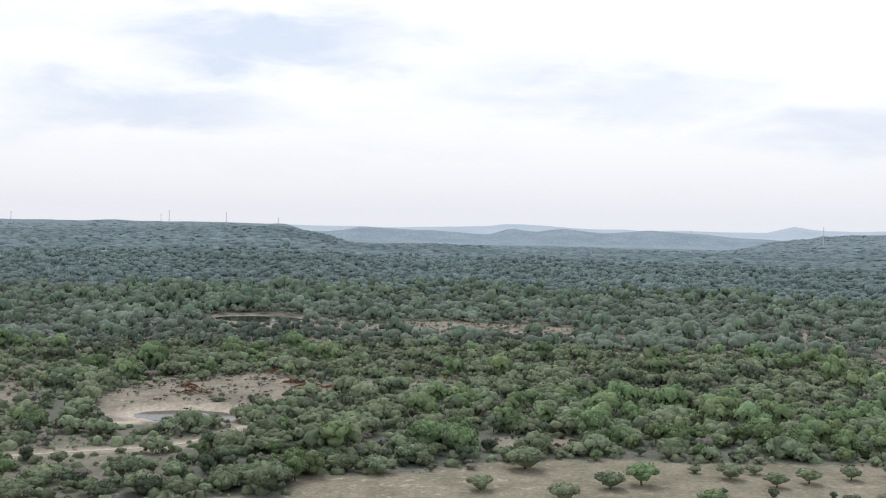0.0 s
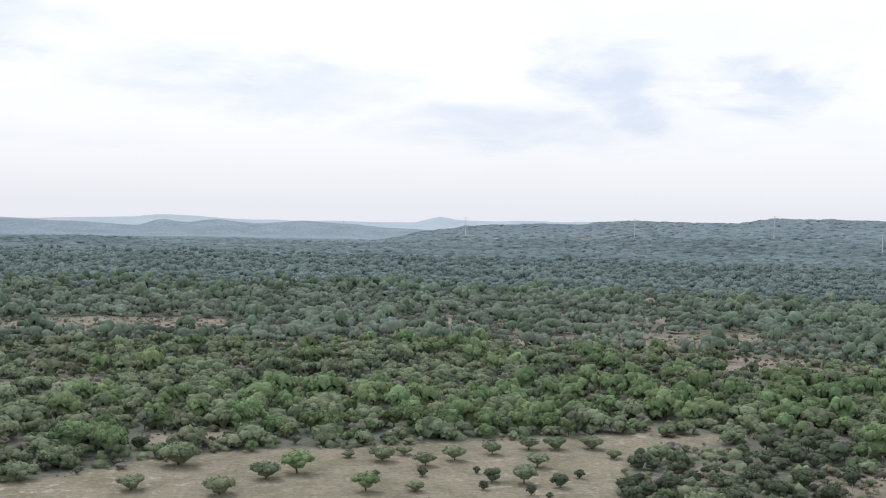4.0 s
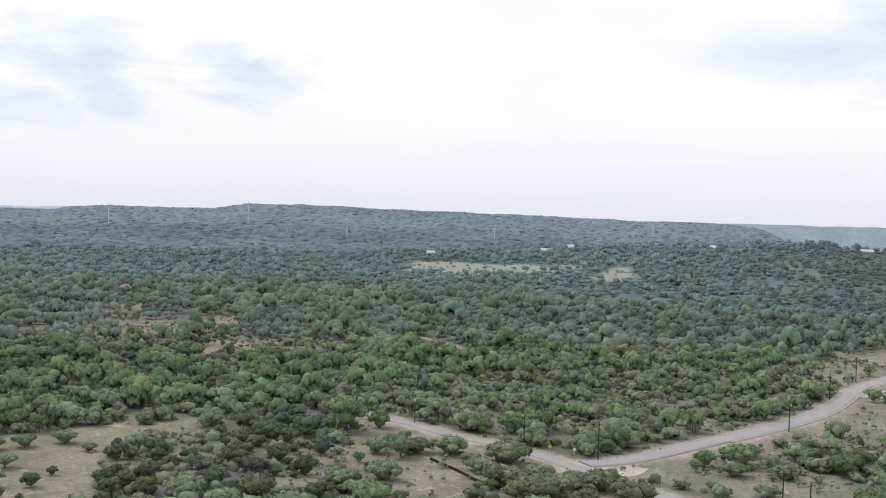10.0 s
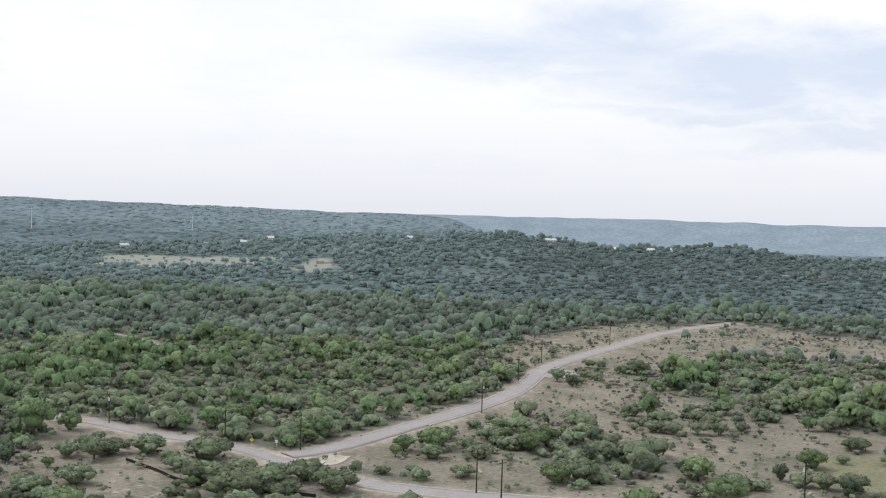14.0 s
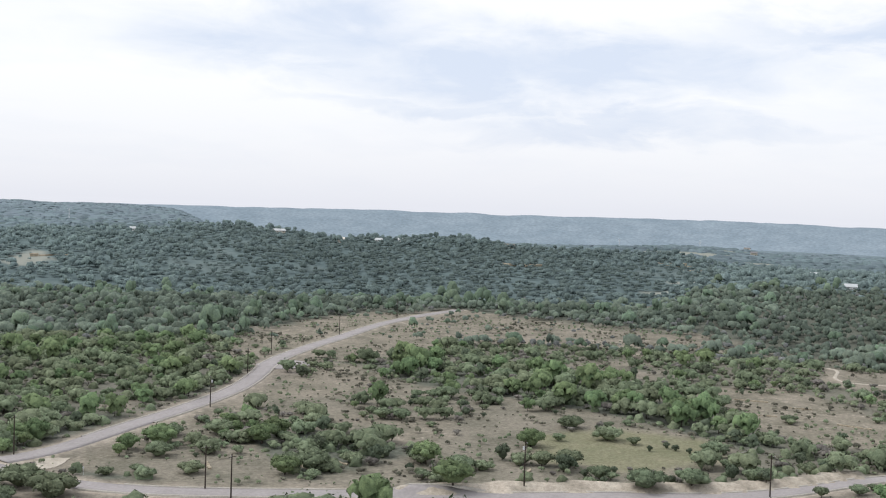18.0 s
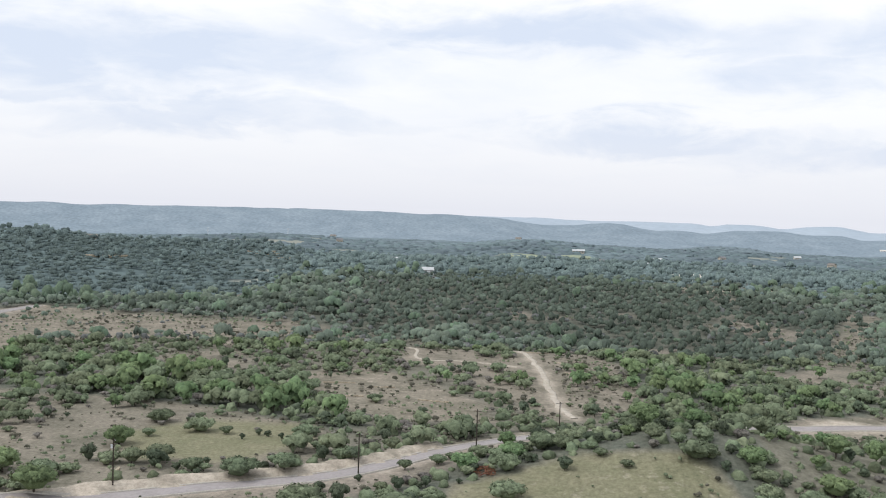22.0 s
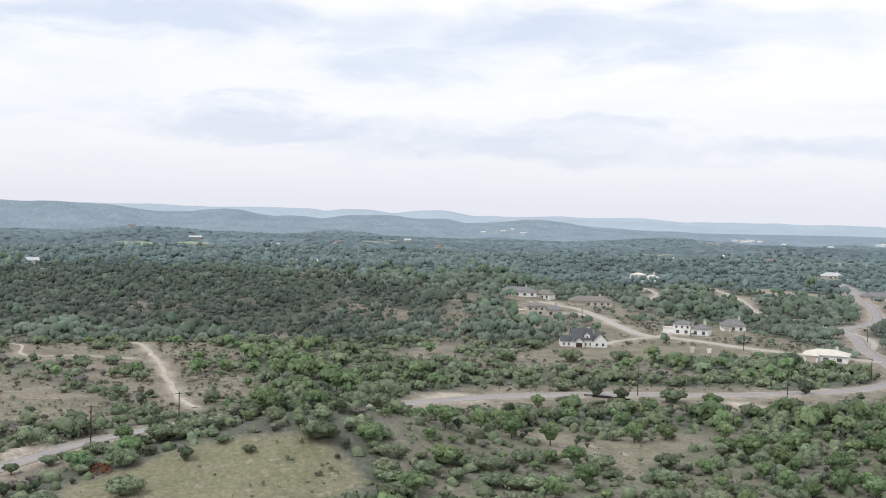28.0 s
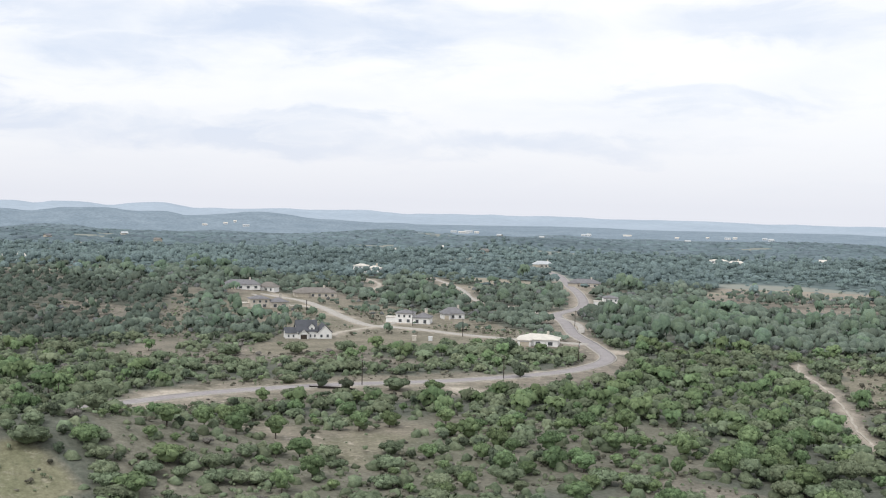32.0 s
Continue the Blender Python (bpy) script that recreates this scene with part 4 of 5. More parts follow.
def trunk_mesh(g, limbs, lean=0.12):
    """A forked, tapered trunk up to height 1, its limbs grown out of one ring."""
    bm = bmesh.new()
    fork = Vector((g.uniform(-lean, lean), g.uniform(-lean, lean), 0.45))

    def ring(c, r):
        return [bm.verts.new(c + Vector((r * math.cos(k * math.pi / 3), r * math.sin(k * math.pi / 3), 0))) for k in range(6)]

    def skin(p, q):
        for k in range(6):
            bm.faces.new((p[k], p[(k + 1) % 6], q[(k + 1) % 6], q[k]))

    low, top = ring(Vector((0, 0, -0.12)), 0.06), ring(fork, 0.045)
    skin(low, top)
    for i in range(limbs):
        a = 2 * math.pi * i / limbs + g.uniform(-0.4, 0.4)
        tip = Vector((0.36 * math.cos(a), 0.36 * math.sin(a), g.uniform(0.8, 1.0)))
        mid, end = ring(fork.lerp(tip, 0.5) + Vector((0, 0, 0.06)), 0.024), ring(tip, 0.009)
        skin(top, mid)
        skin(mid, end)
        bm.faces.new(end)
    return bm


def dome(g, n=4, tip=1.04, foot=0.98):
    """A cheap rough crown for far woods."""
    V, F = [], []
    for k, (r, z) in enumerate(((foot, 0.0 if foot < 1 else -1.4), (1.0, 0.42) if foot < 1 else (0.92, 0.4), (0.66, 0.84))):
        for i in range(n):
            a = 2 * math.pi * (i + 0.5 * k) / n + g.uniform(-0.35, 0.35)
            q = g.uniform(0.65, 1.3)
            V.append((r * q * math.cos(a), r * q * math.sin(a), z * g.uniform(0.65, 1.25)))
    for k in (0, 1):
        for i in range(n):
            j = (i + 1) % n
            a, b, c, d = n * k + i, n * k + j, n * k + n + i, n * k + n + j
            F += [(a, b, c), (b, d, c)]
    V.append((g.uniform(-0.2, 0.2), g.uniform(-0.2, 0.2), max(tip, 0.95)))
    F += [(2 * n + i, 2 * n + (i + 1) % n, 3 * n) for i in range(n)]
    return np.array(V), np.array(F)


# kind: puffs, leaves, leaf size, flatness, spread, cone
KINDS = dict(
    oak=(22, 460, 0.062, 0.62, 0.74, 0.1),
    elm=(20, 460, 0.062, 0.84, 0.68, 0.25),
    cedar=(13, 340, 0.07, 0.86, 0.64, 0.4),
    grey=(11, 240, 0.062, 0.7, 0.68, 0.2),
)
near_templates, stuff_templates, mid_templates = {}, {}, {}
for kind, (puffs, leaves, leaf, flat, spread, cone) in KINDS.items():
    g = np.random.default_rng(len(kind) * 17 + puffs)
    near_templates[kind] = [puffy_crown(g, puffs, leaves, leaf, flat, spread, cone) for _ in range(6)]
    stuff_templates[kind] = [puffy_crown(g, 7 if kind != "cedar" else 5, int(leaves * 0.1), leaf * 1.6, flat, spread, cone, True) for _ in range(7)]
    mid_templates[kind] = [puffy_crown(g, 3, 0, leaf, flat, spread * 0.85, cone, True) for _ in range(12)]


round_crowns = [puffy_crown(np.random.default_rng(60 + i_), 2 + i_ % 2, 0, 0.1, 0.75, 0.5, 0.1, True) for i_ in range(8)]
domes = [dome(np.random.default_rng(s)) for s in range(8)]
far_domes = [dome(np.random.default_rng(s), 5, 1.0, 1.3) for s in range(8)]


def scatter(r0, r1, cell, a0=-26.0, a1=154.0, seed=1):
    """Jittered places over a ring of the land, and the share of cover kept there."""
    g = np.random.default_rng(seed)
    n = int(r1 / cell) + 1
    ix, iy = np.meshgrid(np.arange(-n, n + 1), np.arange(-n, n + 1))
    x = (ix.ravel() + g.uniform(-0.85, 0.85, ix.size)) * cell
    y = (iy.ravel() + g.uniform(-0.85, 0.85, ix.size)) * cell
    r, az = np.hypot(x, y), np.degrees(np.arctan2(x, y))
    ok = (r > r0) & (r < r1) & (az > a0) & (az < a1)
    return x[ok], y[ok], g


def joined(name, x, y, z, sx, sz, tint, which, templates, mat, label, trunks=None, flat=True):
    """Many crowns as one mesh."""
    V, F, T, I, n = [], [], [], [], 0
    turn = rng.uniform(0, 2 * np.pi, len(x))
    for t, (tv, tf) in enumerate(templates):
        s = np.nonzero(which == t)[0]
        if not len(s):
            continue
        c, q = np.cos(turn[s])[:, None], np.sin(turn[s])[:, None]
        vx = (tv[None, :, 0] * c - tv[None, :, 1] * q) * sx[s][:, None] + x[s][:, None]
        vy = (tv[None, :, 0] * q + tv[None, :, 1] * c) * sx[s][:, None] + y[s][:, None]
        vz = tv[None, :, 2] * sz[s][:, None] + z[s][:, None]
        V.append(np.stack([vx, vy, vz], -1).reshape(-1, 3))
        F.append((tf[None] + (n + np.arange(len(s)) * len(tv))[:, None, None]).reshape(-1, 3))
        T.append(np.repeat(tint[s], len(tv)))
        I.append(np.zeros(len(s) * len(tf), int))
        n += len(s) * len(tv)
    if trunks is not None:
        # slim three-sided stems under the crowns
        k = np.array([(0, 1.15), (2.1, 1.15), (4.2, 1.15)])
        low = np.stack([np.stack([x + trunks * math.cos(a), y + trunks * math.sin(a), z - 2.2], 1) for a in (0, 2.1, 4.2)], 1)
        top = np.stack([np.stack([x + 0.6 * trunks * math.cos(a), y + 0.6 * trunks * math.sin(a), z + 0.5 * sz], 1) for a in (0, 2.1, 4.2)], 1)
        V.append(np.concatenate([low, top], 1).reshape(-1, 3))
        tf = np.array([(0, 1, 4), (0, 4, 3), (1, 2, 5), (1, 5, 4), (2, 0, 3), (2, 3, 5)])
        F.append((tf[None] + (n + np.arange(len(x)) * 6)[:, None, None]).reshape(-1, 3))
        T.append(np.repeat(tint, 6))
        I.append(np.ones(len(x) * 6, int))
    me = raw_mesh(name, np.concatenate(V), np.concatenate(F), [mat, M["bark"]] if trunks is not None else [mat], np.concatenate(I), dict(tint=np.concatenate(T)), flat=flat)
    return tagged(new(name, me), label, "trees", kind="stuff")


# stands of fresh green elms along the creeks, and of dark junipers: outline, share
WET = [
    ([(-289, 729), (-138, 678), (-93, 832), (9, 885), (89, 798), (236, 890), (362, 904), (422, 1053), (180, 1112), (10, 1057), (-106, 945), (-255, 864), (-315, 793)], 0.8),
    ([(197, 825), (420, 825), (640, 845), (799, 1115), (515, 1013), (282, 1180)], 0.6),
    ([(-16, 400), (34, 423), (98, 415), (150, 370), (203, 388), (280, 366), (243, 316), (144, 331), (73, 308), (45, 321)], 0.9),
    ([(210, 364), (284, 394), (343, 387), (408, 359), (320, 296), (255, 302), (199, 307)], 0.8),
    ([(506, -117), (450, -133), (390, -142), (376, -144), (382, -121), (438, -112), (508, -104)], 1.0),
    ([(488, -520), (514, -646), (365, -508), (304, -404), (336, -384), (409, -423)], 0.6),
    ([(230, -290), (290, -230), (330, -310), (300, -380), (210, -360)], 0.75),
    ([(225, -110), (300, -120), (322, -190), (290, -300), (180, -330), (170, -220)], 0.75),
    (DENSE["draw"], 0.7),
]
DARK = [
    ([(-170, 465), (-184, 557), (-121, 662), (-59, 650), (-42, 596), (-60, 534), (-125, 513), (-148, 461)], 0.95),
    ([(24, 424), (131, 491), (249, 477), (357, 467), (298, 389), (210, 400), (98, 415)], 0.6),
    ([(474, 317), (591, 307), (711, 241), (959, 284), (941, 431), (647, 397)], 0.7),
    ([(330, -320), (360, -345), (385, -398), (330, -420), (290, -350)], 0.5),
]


def species(x, y, g):
    """0 oak, 1 elm, 2 cedar, 3 grey brush: by stands of their own."""
    u = g.random(len(x))
    stand = fbm(x, y, 95, 3, 71)
    wet, dark = np.zeros(len(x)), inside(x, y, DENSE["cedar_patch"], 5)
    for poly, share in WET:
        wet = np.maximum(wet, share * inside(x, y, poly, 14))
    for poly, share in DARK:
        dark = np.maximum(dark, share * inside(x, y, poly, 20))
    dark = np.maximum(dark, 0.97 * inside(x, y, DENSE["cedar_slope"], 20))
    pc = np.clip(0.24 + 0.45 * stand, 0.06, 0.7)
    pc = np.maximum(pc * (1 - 0.75 * wet), dark * 0.92)
    pe = np.clip(0.10 + 0.42 * wet - 0.3 * stand, 0.04, 0.62) * (1 - dark)
    hill = inside(x, y, OPEN["south_hill"][0], 10)
    bluff = 0.65 * inside(x, y, [polar(60, 1020), polar(75, 980), polar(86, 1020), polar(88, 1480), polar(75, 1480), polar(60, 1470)], 60)
    pc = np.maximum(pc * (1 - 0.4 * hill), bluff)
    pg = 0.2 * hill + 0.06 * (1 - wet) + 0.08 * smooth(0.0, 0.4, fbm(x, y, 50, 3, 73))
    return np.where(u < pc, 2, np.where(u < pc + pe, 1, np.where(u < pc + pe + pg, 3, 0)))


def stand_tint(x, y, g):
    return np.clip(0.47 + 0.5 * fbm(x, y, 45, 3, 77) + g.uniform(-0.24, 0.24, len(x)), 0, 1)


NAMES = ("oak", "elm", "cedar", "grey")
LABELS = dict(oak="spreading grey-green live oak with a forked trunk in dry grass", elm="fresh green cedar elm with a dense rounded crown",
              cedar="small dark juniper with a ragged pointed crown", grey="thin grey leafless brush with pale twigs")
OBJ = dict(oak="live_oak", elm="cedar_elm", cedar="juniper", grey="brush")
CAT = dict(oak="tree", elm="tree", cedar="tree", grey="shrub")

# single trees as things, built once a kind and shape, then copied
protos = {}
for kind in NAMES:
    for i, (v, f) in enumerate(near_templates[kind]):
        root = new(OBJ[kind])
        tagged(root, LABELS[kind], CAT[kind], group=OBJ[kind] + " on the hillsides")
        crown = new("crown", raw_mesh("crown", v + np.array([0, 0, (0.30, 0.06, 0.16, 0.02, 0.22, 0.1)[i] if kind in ("oak", "elm") else 0.0]), f, [M[kind]], flat=False))
        crown.parent = root
        g = np.random.default_rng(i + 40)
        stem = part("trunk", trunk_mesh(g, 3 if kind != "cedar" else 2), M["bark"], root)
        protos.setdefault(kind, []).append(root)


def plant(kind, i, x, y, width, tall, turn):
    """Stand a copy of a tree on the ground."""
    m = Matrix.Translation((x, y, ground_z(x, y) - 0.05)) @ Matrix.Rotation(turn, 4, "Z")
    root = copy_thing(protos[kind][i], m)
    root.scale = (width / 2, width / 2, tall / 1.28)
    return root


def tree_sizes(kind, g, n, r):
    w = {0: (5.6, 11.5), 1: (6.0, 12.0), 2: (3.4, 6.4), 3: (3.2, 6.5)}
    lo, hi = np.array([w[k][0] for k in kind]), np.array([w[k][1] for k in kind])
    u = g.random(n) ** 1.7
    width = lo * 0.8 + (hi * 1.12 - lo * 0.8) * u
    ratio = np.array([0.62, 0.74, 0.8, 0.6])[kind] * g.uniform(0.85, 1.15, n)
    return width, width * ratio


# near land
x, y, g = scatter(232, 560, 6.2, seed=2)
keep, _, _ = open_cover(x, y)
r = np.hypot(x, y)
ok = g.random(len(x)) < keep * 0.97 * np.where(keep < 0.5, 3.0 * smooth(-0.15, 0.5, fbm(x, y, 26, 3, 81)), 1.0)
x, y, keep, r = x[ok], y[ok], keep[ok], r[ok]
kind = species(x, y, g)
width, tall = tree_sizes(kind, g, len(x), r)
shrub = (0.74 + 0.26 * smooth(0.3, 0.95, keep)) * (1 - 0.22 * smooth(90, 112, np.degrees(np.arctan2(x, y))))
width, tall = width * shrub * (1 + 0.35 * inside(x, y, DENSE["cedar_patch"], 5)), tall * shrub
azim = np.degrees(np.arctan2(x, y))
seen = (azim > -23.5) & (azim < 151.5) & (r > 250)
single = np.zeros(len(x), bool)
for k in range(4):
    c = np.nonzero((kind == k) & seen)[0]
    rank = r[c] + 120 * (keep[c] >= 0.4)
    single[c[np.argsort(rank)[: (300, 220, 300, 110)[k]]]] = True
for i in np.nonzero(single)[0]:
    plant(NAMES[kind[i]], int(g.integers(6)), x[i], y[i], width[i], tall[i], g.uniform(0, 6.28))
# trees that stand alone: place, width, kind
MEADOW_TREES = [
    (70, 300, 3.5, 0), (78, 294, 7.1, 0), (86, 300, 4.5, 0), (88, 286, 5.9, 0), (98, 291, 6.4, 0), (111, 296, 5.6, 0), (124, 300, 5.7, 0), (132, 299, 6.5, 0),
    (143, 298, 6.9, 0), (144, 285, 4.3, 0), (53, 285, 8.3, 1), (44, 281, 7.4, 0), (31, 268, 7.8, 0), (11, 277, 6.5, 0), (66, 263, 6.8, 1), (78, 261, 4.6, 0),
    (100, 266, 5.1, 2), (118, 279, 6.0, 0), (115, 257, 5.0, 2), (124, 265, 3.1, 2), (72, 277, 2.4, 2), (84, 275, 3.3, 2), (-26, 295, 7.7, 0), (24, 301, 11, 0),
]
SLOPE_TREES = [
    (276, 163, 12, 1), (253, 140, 7.5, 0), (299, 156, 10.5, 0), (292, 139, 11, 1), (262, 118, 9, 1), (324, 136, 9, 0), (293, 93, 5.6, 2), (281, 107, 7, 0),
    (259, 91, 5.8, 0), (288, 72, 6.2, 0), (322, 66, 10, 1), (355, 60, 9, 0), (341, 46, 10, 0), (294, 51, 7, 2), (262, 73, 12, 1), (286, 17, 9, 0),
    (281, 28, 11, 0), (399, -8, 6.2, 0), (374, -24, 3.9, 2), (282, -29, 8.5, 1), (285, -42, 8.5, 1), (334, 25, 2.8, 2), (411, 179, 6.4, 2),
]
CORNER_TREES = [(223, 223, 11.5, 0), (214, 203, 9.2, 0), (227, 205, 14.3, 0), (210, 190, 11.8, 0), (204, 175, 15.5, 0), (221, 188, 9.1, 0), (222, 177, 8.9, 0), (225, 170, 11.8, 0), (221, 158, 12.8, 0), (188, 212, 10.4, 0), (216, 230, 9.8, 0), (217, 240, 8.4, 0), (174, 202, 8.4, 0), (194, 186, 5.6, 0)]
SOUTH_TREES = [
    (259, -37, 9.6, 0), (271, -53, 5, 2), (276, -63, 4.4, 0), (268, -68, 4, 0), (319, -248, 9.2, 1), (338, -222, 7, 2), (332, -240, 11, 0), (350, -219, 9, 2),
    (433, -257, 12, 0), (427, -280, 12, 0), (409, -298, 12, 0), (385, -341, 11, 2), (442, -228, 12, 0), (390, -137, 11, 1), (247, -97, 8.3, 0), (240, -100, 10, 1),
    (254, -115, 10, 1), (269, -86, 11, 0), (266, -99, 8.8, 1), (330, -300, 8, 2), (238, -40, 8, 0),
]
for px, py, pw, pk in MEADOW_TREES:
    plant(NAMES[pk], int(g.choice((0, 2, 4))), px, py, pw * 1.15, pw * (0.66 if pk != 2 else 0.8), g.uniform(0, 6.28))
for px, py, pw, pk in SLOPE_TREES + CORNER_TREES + SOUTH_TREES:
    plant(NAMES[pk], int(g.choice((1, 3, 5))), px, py, pw, pw * (0.58 if pk != 2 else 0.75), g.uniform(0, 6.28))
z = height(x, y)
for k, name in enumerate(NAMES):
    s = np.nonzero((kind == k) & ~single)[0]
    lift = g.uniform(-0.04, 0.14, len(s)) * tall[s]
    joined("woodland", x[s], y[s], z[s] + lift, width[s] / 2, (tall[s] - lift) / 1.12, stand_tint(x[s], y[s], g), g.integers(0, 7, len(s)), stuff_templates[name], M[name + "_stuff"],
           {"oak": "dense stand of grey-green live oaks", "elm": "dense band of fresh green elms", "cedar": "thicket of dark junipers", "grey": "patches of bare grey brush"}[name], 0.02 * width[s] + 0.06, flat=False)

# understory between the near trees
x, y, g = scatter(232, 600, 6.0, seed=4)
keep, _, _ = open_cover(x, y)
ok = (g.random(len(x)) < 0.75) & (keep > 0.5)
x, y = x[ok], y[ok]
n = len(x)
s = g.uniform(1.0, 2.3, n)
joined("understory", x, y, height(x, y) - 0.15, s, s * g.uniform(0.9, 1.4, n), stand_tint(x, y, g), g.integers(0, 8, n), domes, M["oak_stuff"], "low grey-green brush filling the gaps between trees", flat=False)

# low dark shrubs that speckle the open slopes
x, y, g = scatter(240, 720, 3.7, seed=5)
keep, _, stone = open_cover(x, y)
ok = (keep < 0.62) & (keep > 0.1) & (stone < 0.3) & (g.random(len(x)) < 0.08 + 0.66 * smooth(-0.2, 0.4, fbm(x, y, 35, 4, 91)))
x, y = x[ok], y[ok]
n = len(x)
s = 0.3 + 0.9 * g.random(n) ** 2
joined("low_shrubs", x, y, height(x, y) - 0.1, s, s * g.uniform(1.1, 1.7, n), g.random(n), g.integers(0, 8, n), round_crowns, M["oak_stuff"], "small green shrubs and seedlings scattered over dry grass", flat=False)
x, y, g = scatter(240, 720, 4.0, seed=6)
keep, _, stone = open_cover(x, y)
ok = (keep < 0.75) & (keep > 0.12) & (stone < 0.3) & (g.random(len(x)) < 0.85 * smooth(-0.2, 0.4, fbm(x, y, 28, 4, 93)))
x, y = x[ok], y[ok]
n = len(x)
s = 0.4 + 1.35 * g.random(n) ** 1.8
joined("low_brush", x, y, height(x, y) - 0.15, s, s * g.uniform(0.8, 1.3, n), g.random(n), g.integers(0, 8, n), round_crowns, M["low_brush"], "low brown-green brush on the open slopes", flat=False)

# middle distance: bands that run into one another, painted haze growing band by band
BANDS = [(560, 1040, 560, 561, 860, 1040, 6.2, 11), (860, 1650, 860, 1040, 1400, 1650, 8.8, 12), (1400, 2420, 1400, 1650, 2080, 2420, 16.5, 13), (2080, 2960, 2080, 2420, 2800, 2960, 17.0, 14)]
for band, (r0, r1, i0, i1, o0, o1, cell, seed) in enumerate(BANDS):
    x, y, g = scatter(r0, r1, cell, seed=seed)
    keep, _, _ = open_cover(x, y)
    r = np.hypot(x, y)
    blend = smooth(i0, i1, r) * (1 - smooth(o0, o1, r))
    ok = g.random(len(x)) < np.where(keep < 0.5, 0.7, 0.95) * keep * blend
    x, y, keep = x[ok], y[ok], keep[ok]
    n = len(x)
    z = height(x, y)
    if band < 2:
        kind = species(x, y, g)
        width, tall = tree_sizes(kind, g, n, None)
        width, tall = np.maximum(width, cell * (0.9 if band == 0 else 1.05)) * g.uniform(0.7, 1.2, n), np.maximum(tall, 3.4) * g.uniform(0.85, 1.35, n)
        small = 0.5 + 0.5 * smooth(0.25, 0.6, keep)
        width, tall = width * small, tall * small
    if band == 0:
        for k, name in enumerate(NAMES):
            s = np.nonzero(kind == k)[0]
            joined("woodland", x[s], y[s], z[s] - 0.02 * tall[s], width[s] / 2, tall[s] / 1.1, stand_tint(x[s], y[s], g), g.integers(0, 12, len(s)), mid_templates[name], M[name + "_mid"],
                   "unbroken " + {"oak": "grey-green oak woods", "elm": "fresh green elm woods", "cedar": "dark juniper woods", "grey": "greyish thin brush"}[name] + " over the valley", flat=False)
    elif band == 1:
        # darker bluff: dark juniper, plus haze contrast put into the tint
        bluff = inside(x, y, [polar(60, 1020), polar(75, 980), polar(86, 1020), polar(88, 1560), polar(75, 1560), polar(60, 1500)], 60)
        tint = np.clip(np.array([0.55, 0.75, 0.18, 0.8])[kind] - 0.36 * bluff + 0.35 * fbm(x, y, 120, 3, 79) + g.uniform(-0.18, 0.2, n), 0, 1)
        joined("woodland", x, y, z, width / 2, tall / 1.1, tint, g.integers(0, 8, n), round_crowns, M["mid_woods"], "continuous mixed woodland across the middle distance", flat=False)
    else:
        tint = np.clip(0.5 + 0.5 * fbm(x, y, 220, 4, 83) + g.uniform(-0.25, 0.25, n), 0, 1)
        mat, text = (("far_woods", "blue-green woods covering the distant hills"), ("hazed_woods", "blue-grey woods over the far plain"))[band - 2]
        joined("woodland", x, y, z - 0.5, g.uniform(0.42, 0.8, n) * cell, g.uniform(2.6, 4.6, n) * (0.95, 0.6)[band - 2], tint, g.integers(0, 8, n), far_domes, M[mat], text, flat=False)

for roots in protos.values():
    for root in roots:
        for o in (*root.children, root):
            bpy.data.objects.remove(o)


# ---- houses ----
def windows_on(parent, side, x0, x1, y, z0, z1, count, mat, depth=0.12, sill=True):
    """A row of windows in the wall that faces -y (side -1) or +y (side 1)."""
    step = (x1 - x0) / count
    for i in range(count):
        a, b = x0 + step * (i + 0.3), x0 + step * (i + 0.7)
        frame_y = y + side * 0.03
        win = part("window", boxed(a, b, min(frame_y, frame_y + side * 0.05), max(frame_y, frame_y + side * 0.05), z0, z1), M["white_paint"], parent)
        part("pane", boxed(a + 0.1, b - 0.1, min(frame_y + side * 0.055, frame_y + side * 0.09), max(frame_y + side * 0.055, frame_y + side * 0.09), z0 + 0.1, z1 - 0.1), M["glass"], win)


def gable(bm, x0, x1, y0, y1, z, rise, over=0.5, thick=0.25, axis="x"):
    """A pitched roof with its ridge along x or y, with thickness and eaves."""
    if axis == "x":
        c = (y0 + y1) / 2
        sect = [(y0 - over, z - 0.15), (c, z + rise), (y1 + over, z - 0.15), (y1 + over, z - 0.15 + thick), (c, z + rise + thick), (y0 - over, z - 0.15 + thick)]
        ends = [[bm.verts.new((xx, p, q)) for p, q in sect] for xx in (x0 - over, x1 + over)]
    else:
        c = (x0 + x1) / 2
        sect = [(x0 - over, z - 0.15), (c, z + rise), (x1 + over, z - 0.15), (x1 + over, z - 0.15 + thick), (c, z + rise + thick), (x0 - over, z - 0.15 + thick)]
        ends = [[bm.verts.new((p, yy, q)) for p, q in sect] for yy in (y0 - over, y1 + over)]
    for i in range(6):
        j = (i + 1) % 6
        bm.faces.new((ends[0][i], ends[0][j], ends[1][j], ends[1][i]))
    for e in ends:
        bm.faces.new((e[0], e[1], e[4], e[5]))
        bm.faces.new((e[1], e[2], e[3], e[4]))
    bmesh.ops.recalc_face_normals(bm, faces=bm.faces)
    return bm


